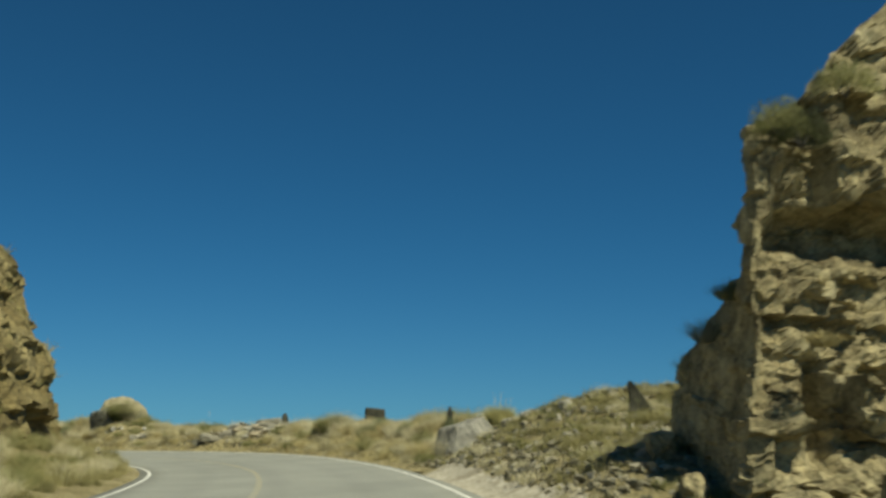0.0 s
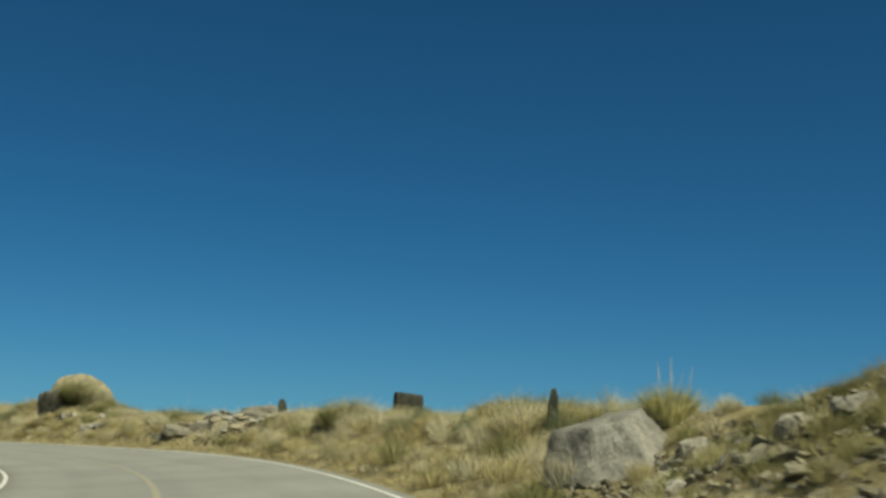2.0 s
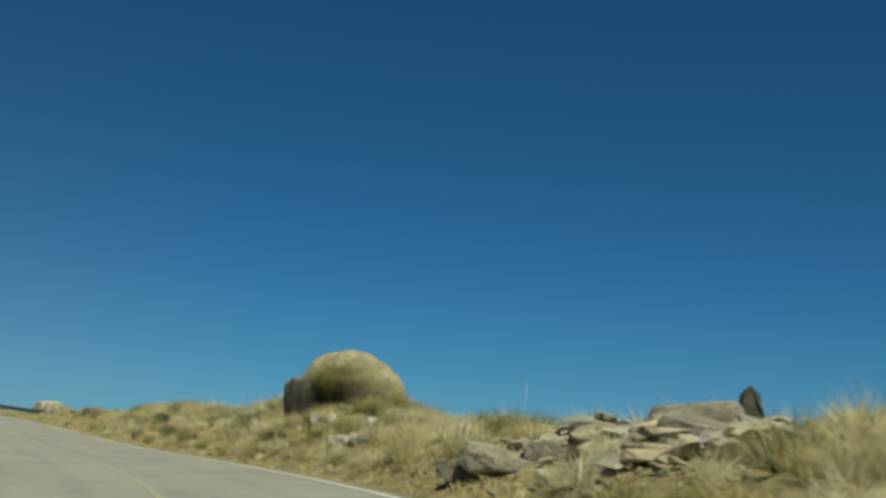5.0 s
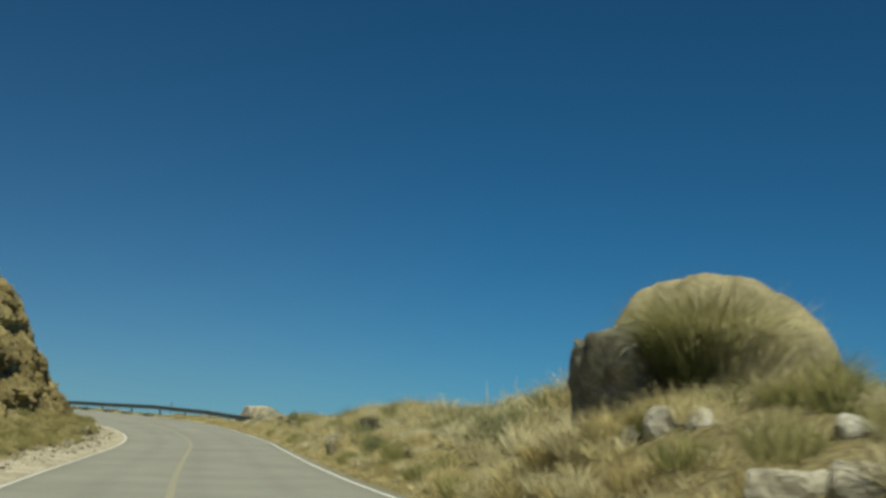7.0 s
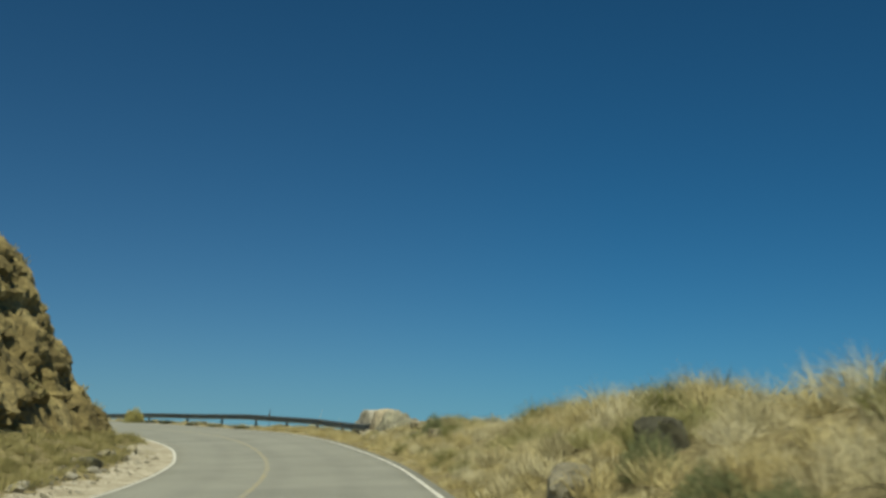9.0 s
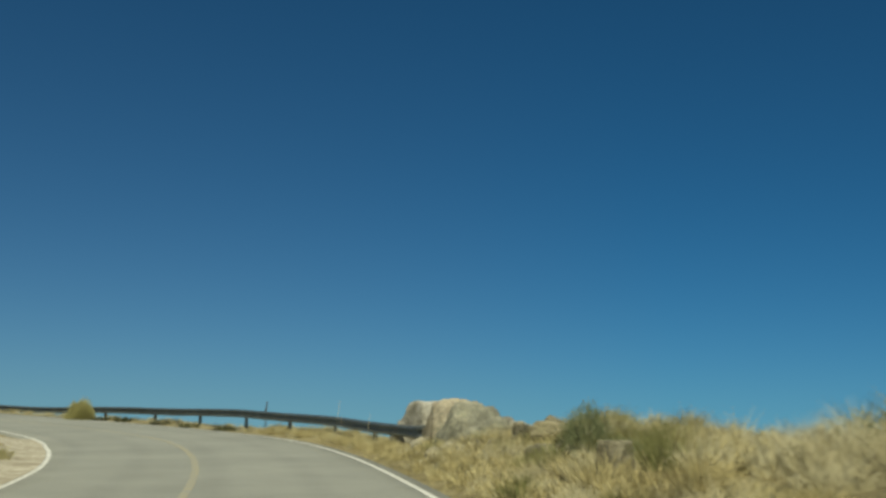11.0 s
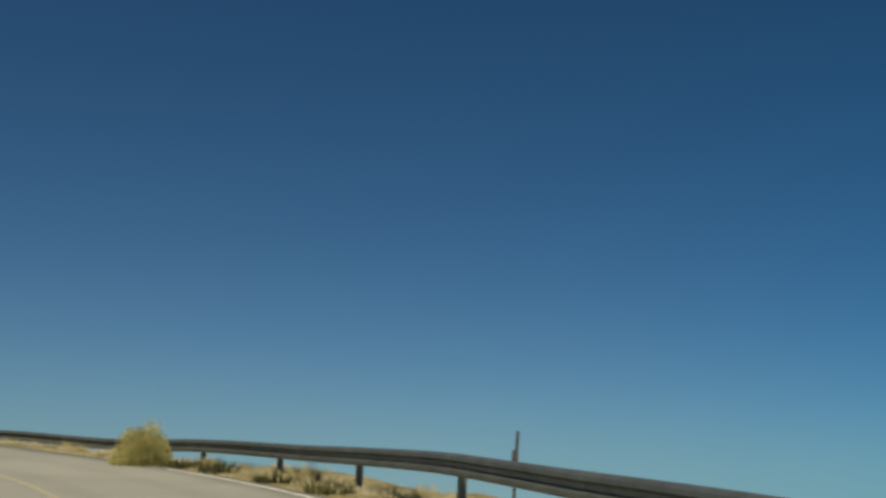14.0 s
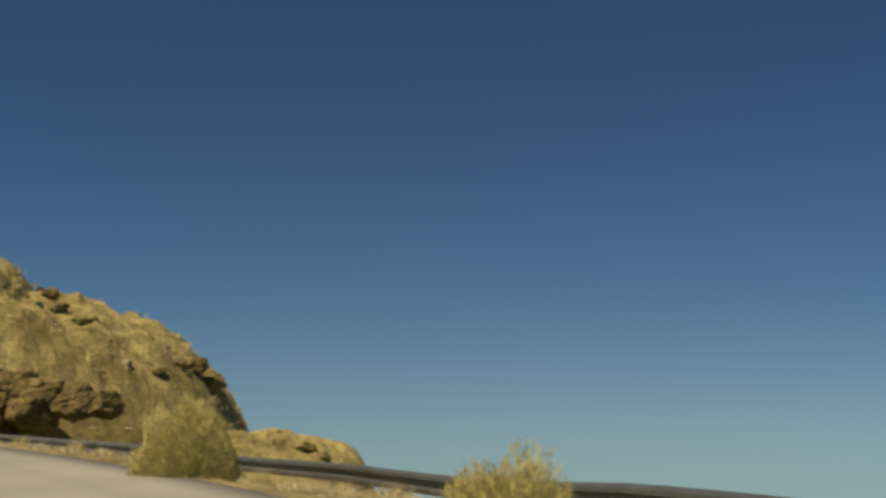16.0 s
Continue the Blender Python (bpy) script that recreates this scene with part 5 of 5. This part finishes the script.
keep = thinned(x, y, 0.75, 12)
x, y = x[keep], y[keep]
scatter("bunch_grass", T_NEAR, x, y, r.uniform(0.3, 0.55, len(x)), M_OLIVE, "olive straw mounds below the inner cliff", 23)
x, y, r = spread_points(750, 60, 140, -HALF - 4.6, -HALF - 1.2, 6)
scatter("verge_grass", T_SMALL, x, y, r.uniform(0.6, 1.1, len(x)), M_OLIVE, "olive low grass below the inner cliff", 4)

me = inner_cliff.data
c, up = np.empty(len(me.polygons) * 3), np.empty(len(me.polygons) * 3)
me.polygons.foreach_get("center", c)
me.polygons.foreach_get("normal", up)
c, up = c.reshape(-1, 3), up.reshape(-1, 3)
r = np.random.RandomState(12)
ledge = np.flatnonzero((np.abs(up[:, 2]) > 0.62) & (c[:, 2] > 0.8))
ledge = r.choice(ledge, 420, replace=False)
scatter("ledge_grass", T_SMALL, c[ledge, 0], c[ledge, 1], r.uniform(0.5, 1.2, len(ledge)), M_OLIVE, "dry tufts on the ledges of the inner cliff", 17, 0.05, c[ledge, 2])

qx, qy = np.array([p[0] for p in HILL_TUFTS]), np.array([p[1] for p in HILL_TUFTS])
scatter("hill_grass", [tuft_template(200 + k, 11, 0.7, 0.9, 0.5, 0.035, 0.4) for k in range(4)], qx, qy, r.uniform(0.35, 0.85, len(qx)), M_GOLD, "yellow bunch grass on the far hill", 10, 0.03, high(qx, qy))
qx, qy = r.uniform(-177, -151, 900), r.uniform(94, 119, 900)
qz = second(qx, qy)
k = qz > 7.2
scatter("hill_grass", [tuft_template(220 + j, 15, 0.7, 0.9, 0.5, 0.035, 0.4) for j in range(4)], qx[k], qy[k], r.uniform(0.35, 0.8, k.sum()), M_BUSH, "yellow-green bunch grass on the knoll", 11, 0.03, qz[k])
mound("green_tuft", "large green and straw tuft growing against the boulder", -21.5, 76.4, M_TUFT, 2500, 1.72, 0.5, 41, 2.1, 0.0055, 0.62, 1.3)
mound("grass_tuft", "straw-coloured tuft among the green against the boulder", -21.05, 76.35, M_GRASS, 800, 1.62, 0.4, 46, 2.15, 0.0055, 0.6, 1.4)
for k, (qx, qy, tall) in enumerate(((-22.9, 75.75, 0.8), (-22.3, 75.55, 0.7), (-23.4, 76.0, 0.8), (-20.3, 75.9, 0.9), (-21.6, 75.5, 0.75), (-19.9, 75.6, 0.8), (-20.9, 75.5, 0.7), (-24.1, 76.4, 0.6))):
    mound("grass_tuft", "golden tuft of bunch grass at the foot of the boulder", qx, qy, M_GOLD if k % 3 else M_GRASS, 620, tall, 0.32, 90 + k)
mound("green_tuft", "green tuft beside the domed boulder", -19.85, 76.3, M_TUFT, 500, 0.95, 0.3, 42, 1.9)
mound("grass_tuft", "tall yellow tuft behind the grey boulder", 1.85, 35.6, M_BUSH, 700, 0.8, 0.28, 43, None, 0.006, 0.5, 0.5)
# dry growth on the cliff's shaded edge and ledges
for k, (qx, qy, qz, tall, mat) in enumerate(((3.78, 16.0, 2.75, 0.5, M_GRASS), (3.95, 15.35, 3.3, 0.36, M_OLIVE), (3.78, 16.9, 2.3, 0.5, M_GOLD), (4.7, 13.85, 2.55, 0.3, M_GOLD))):
    mound("grass_tuft", "dry tuft growing from a ledge of the cliff", qx, qy, mat, 300, tall, 0.15, 300 + k, qz)


def bush(label, x, y, radius, height, blades, seed, mat=M_BUSH, name="roadside_bush", z=None):
    """A rounded shrub of short fine twigs that point out of its dome."""
    r = np.random.RandomState(seed)
    d = r.normal(0, 1, (blades, 3))
    d[:, 2] = np.abs(d[:, 2]) * 0.9
    d /= np.linalg.norm(d, axis=1)[:, None]
    lump = 1 + 0.16 * fbm(d[:, 0] * 3 + seed, d[:, 1] * 3 + d[:, 2] * 2, 1.0, seed)
    reach = r.uniform(0.25, 1.0, blades) ** 0.45 * lump
    p = d * reach[:, None] * np.array([radius, radius, height])
    way = d + r.normal(0, 0.35, (blades, 3)) + np.array([0, 0, 0.45])
    way /= np.linalg.norm(way, axis=1)[:, None]
    long = r.uniform(0.05, 0.13, blades) * (0.6 + radius * 0.5)
    side = np.cross(way, r.normal(0, 1, (blades, 3)))
    side /= np.linalg.norm(side, axis=1)[:, None]
    w = 0.0031 * (0.7 + radius * 0.5)
    a, b = p - way * long[:, None] * 0.5, p + way * long[:, None] * 0.5
    V = np.stack([a - side * w, a + side * w, p + side * w * 1.1, b, p - side * w * 1.1], 1).reshape(-1, 3)
    k = np.arange(blades)[:, None] * 5
    F = np.concatenate([k + np.array([[0, 1, 2]]), k + np.array([[0, 2, 4]]), k + np.array([[4, 2, 3]])])
    crown = sheet("crown", V, F, mat, smooth=False, dome=np.repeat(d, 5, axis=0), tone=np.full(len(V), 0.5))
    thing = tagged(new(name), label, "bush")
    thing.matrix_basis = pose(x, y, height_at(x, y) - 0.05 if z is None else z)
    crown.parent = thing
    bm = bmesh.new()
    for q in range(5):
        t = 2 * math.pi * q / 5 + seed
        tip = Vector((math.cos(t) * radius * 0.5, math.sin(t) * radius * 0.5, height * 0.6))
        ring0 = [bm.verts.new((0.02 * math.cos(c), 0.02 * math.sin(c), -0.05)) for c in (0, 2.1, 4.2)]
        ring1 = [bm.verts.new(tip + Vector((0.006 * math.cos(c), 0.006 * math.sin(c), 0))) for c in (0, 2.1, 4.2)]
        for c in range(3):
            bm.faces.new((ring0[c], ring0[(c + 1) % 3], ring1[(c + 1) % 3], ring1[c]))
    part("stems", bm, M_POST, thing)
    return thing


for k, (qx, qy, tall, mat) in enumerate(((-4.75, 50.4, 1.3, M_TUFT), (-5.0, 51.0, 1.0, M_GOLD), (-4.25, 49.8, 0.95, M_GRASS), (-4.7, 51.6, 0.95, M_GOLD), (-4.4, 50.7, 1.3, M_GRASS))):
    mound("grass_tuft", "tall golden tuft of bunch grass on the bank", qx, qy, mat, 900, tall, 0.42, 60 + k)
for k, (qx, qy, top, mat) in enumerate(((-2.0, 45.1, 2.15, M_GOLD), (-1.1, 43.05, 2.1, M_GOLD), (-0.15, 40.45, 2.38, M_GRASS), (0.62, 39.4, 2.3, M_GOLD), (-2.75, 47.0, 2.2, M_GRASS),
                                        (-3.2, 50.9, 2.38, M_GOLD), (-1.55, 44.2, 2.05, M_GRASS), (-0.55, 41.5, 2.05, M_GOLD))):
    tall = min(max((top - height_at(qx, qy) + 0.03) * 1.05, 0.5), 1.25)
    mound("grass_tuft", "tall rounded straw tuft on the crest of the bank", qx, qy, mat, 900, tall, 0.42, 120 + k)
bush("yellow-green rounded bush against the guardrail", -93.05, 126.33, 0.72, 1.1, 26000, 44)
bush("large yellow-green bush in front of the guardrail", -105.2, 124.5, 0.97, 1.38, 40000, 45)
bush("leafy green shrub with straw tips on the bank", -55.55, 110.55, 0.42, 0.85, 5200, 91, M_LEAF, "green_shrub")
bush("dark green low shrub beside a tilted slab", -56.3, 111.35, 0.36, 0.5, 3600, 92, M_SHRUB, "green_shrub")
for k, (qx, qy, tall) in enumerate(((-57.2, 113.5, 0.75), (-56.75, 112.8, 0.7), (-56.3, 112.4, 0.75), (-55.9, 111.9, 0.7), (-55.2, 111.2, 0.65), (-60.15, 114.75, 0.5))):
    mound("grass_tuft", "rounded straw tuft on the bank beside a green shrub", qx, qy, M_GRASS if k % 2 else M_OLIVE, 700, tall, 0.36, 140 + k)
bush("green shrub growing from the cliff's upper edge", 4.5, 14.6, 0.42, 0.5, 3000, 48, M_TUFT, "cliff_shrub", 5.45)
bush("dark shrub rooted in the cliff's broken top", 4.75, 14.55, 0.45, 0.5, 3000, 58, M_SHRUB, "cliff_shrub", 5.3)
bush("olive shrub rooted in the cliff's broken top", 5.5, 14.9, 0.5, 0.5, 3000, 59, M_TUFT, "cliff_shrub", 6.1)
for k, (qx, qy, pr, ph) in enumerate(((-35.6, 89.4, 0.45, 0.5), (-34.2, 87.5, 0.4, 0.45), (-37.0, 90.8, 0.4, 0.6), (-28.7, 83.0, 0.4, 0.8), (-26.4, 80.4, 0.55, 0.8), (-27.2, 81.1, 0.5, 0.6), (-2.9, 45.8, 0.5, 0.5), (-2.35, 46.2, 0.5, 0.6), (-1.2, 41.95, 0.45, 0.55), (-2.6, 47.5, 0.6, 0.6), (-5.4, 51.6, 0.5, 0.7), (0.4, 38.2, 0.45, 0.7), (-54.4, 109.6, 0.4, 0.5))):
    bush("olive green shrub growing among the straw grass", qx, qy, pr, ph, 3400, 70 + k, M_LEAF, "green_shrub")
for k, (x, y, h) in enumerate(((-90.6, 127.0, 0.4), (-84.9, 126.2, 0.4), (-87.4, 126.6, 0.35), (-92.0, 126.9, 0.3), (-81.4, 125.2, 0.35))):
    clump("low_shrub", "low dark green shrub at the foot of the guardrail", "shrub", x, y, M_SHRUB, 160, h, 0.8, 50 + k, None, 0.016, 0.3)


def stalk(x, y, top, seed, label="tall dry flower stalk standing in the grass"):
    r = random.Random(seed)
    z = height_at(x, y) - 0.05
    bm = bmesh.new()
    n, prev = 7, None
    for j in range(n + 1):
        f = j / n
        c = Vector((0.05 * math.sin(3 * f + seed), 0.05 * math.sin(2 * f + 2 * seed), (top - z) * f))
        rad = 0.0035 * (1 - 0.5 * f) + (0.004 if 0.7 < f < 0.98 else 0)
        ring = [bm.verts.new(c + Vector((rad * math.cos(a), rad * math.sin(a), 0))) for a in (0, 2.1, 4.2)]
        if prev:
            for k in range(3):
                bm.faces.new((prev[k], prev[(k + 1) % 3], ring[(k + 1) % 3], ring[k]))
        prev = ring
    bm.faces.new(prev)
    me = bpy.data.meshes.new("dry_stalk")
    bm.to_mesh(me)
    bm.free()
    me.materials.append(M_STALK)
    ob = tagged(new("dry_stalk", me), label, "plant", "dry stalks")
    ob.matrix_basis = pose(x, y, z, r.uniform(-4, 4), r.uniform(-4, 4), 0)


for k, (x, y, top) in enumerate(((-29.1, 84.2, 2.22), (-28.8, 84.4, 2.25), (-28.5, 84.6, 2.5), (-70.0, 119.9, 1.55), (-69.6, 119.7, 1.05), (-66.2, 117.2, 1.15), (1.6, 35.6, 2.6), (1.75, 35.7, 2.75), (1.87, 35.55, 2.62), (1.95, 35.7, 2.85), (2.05, 35.6, 2.65), (2.15, 35.7, 2.7), (-14.9, 72.9, 2.9), (-26.5, 82.5, 2.6), (-31.5, 88.6, 2.6))):
    stalk(x, y, top, k)
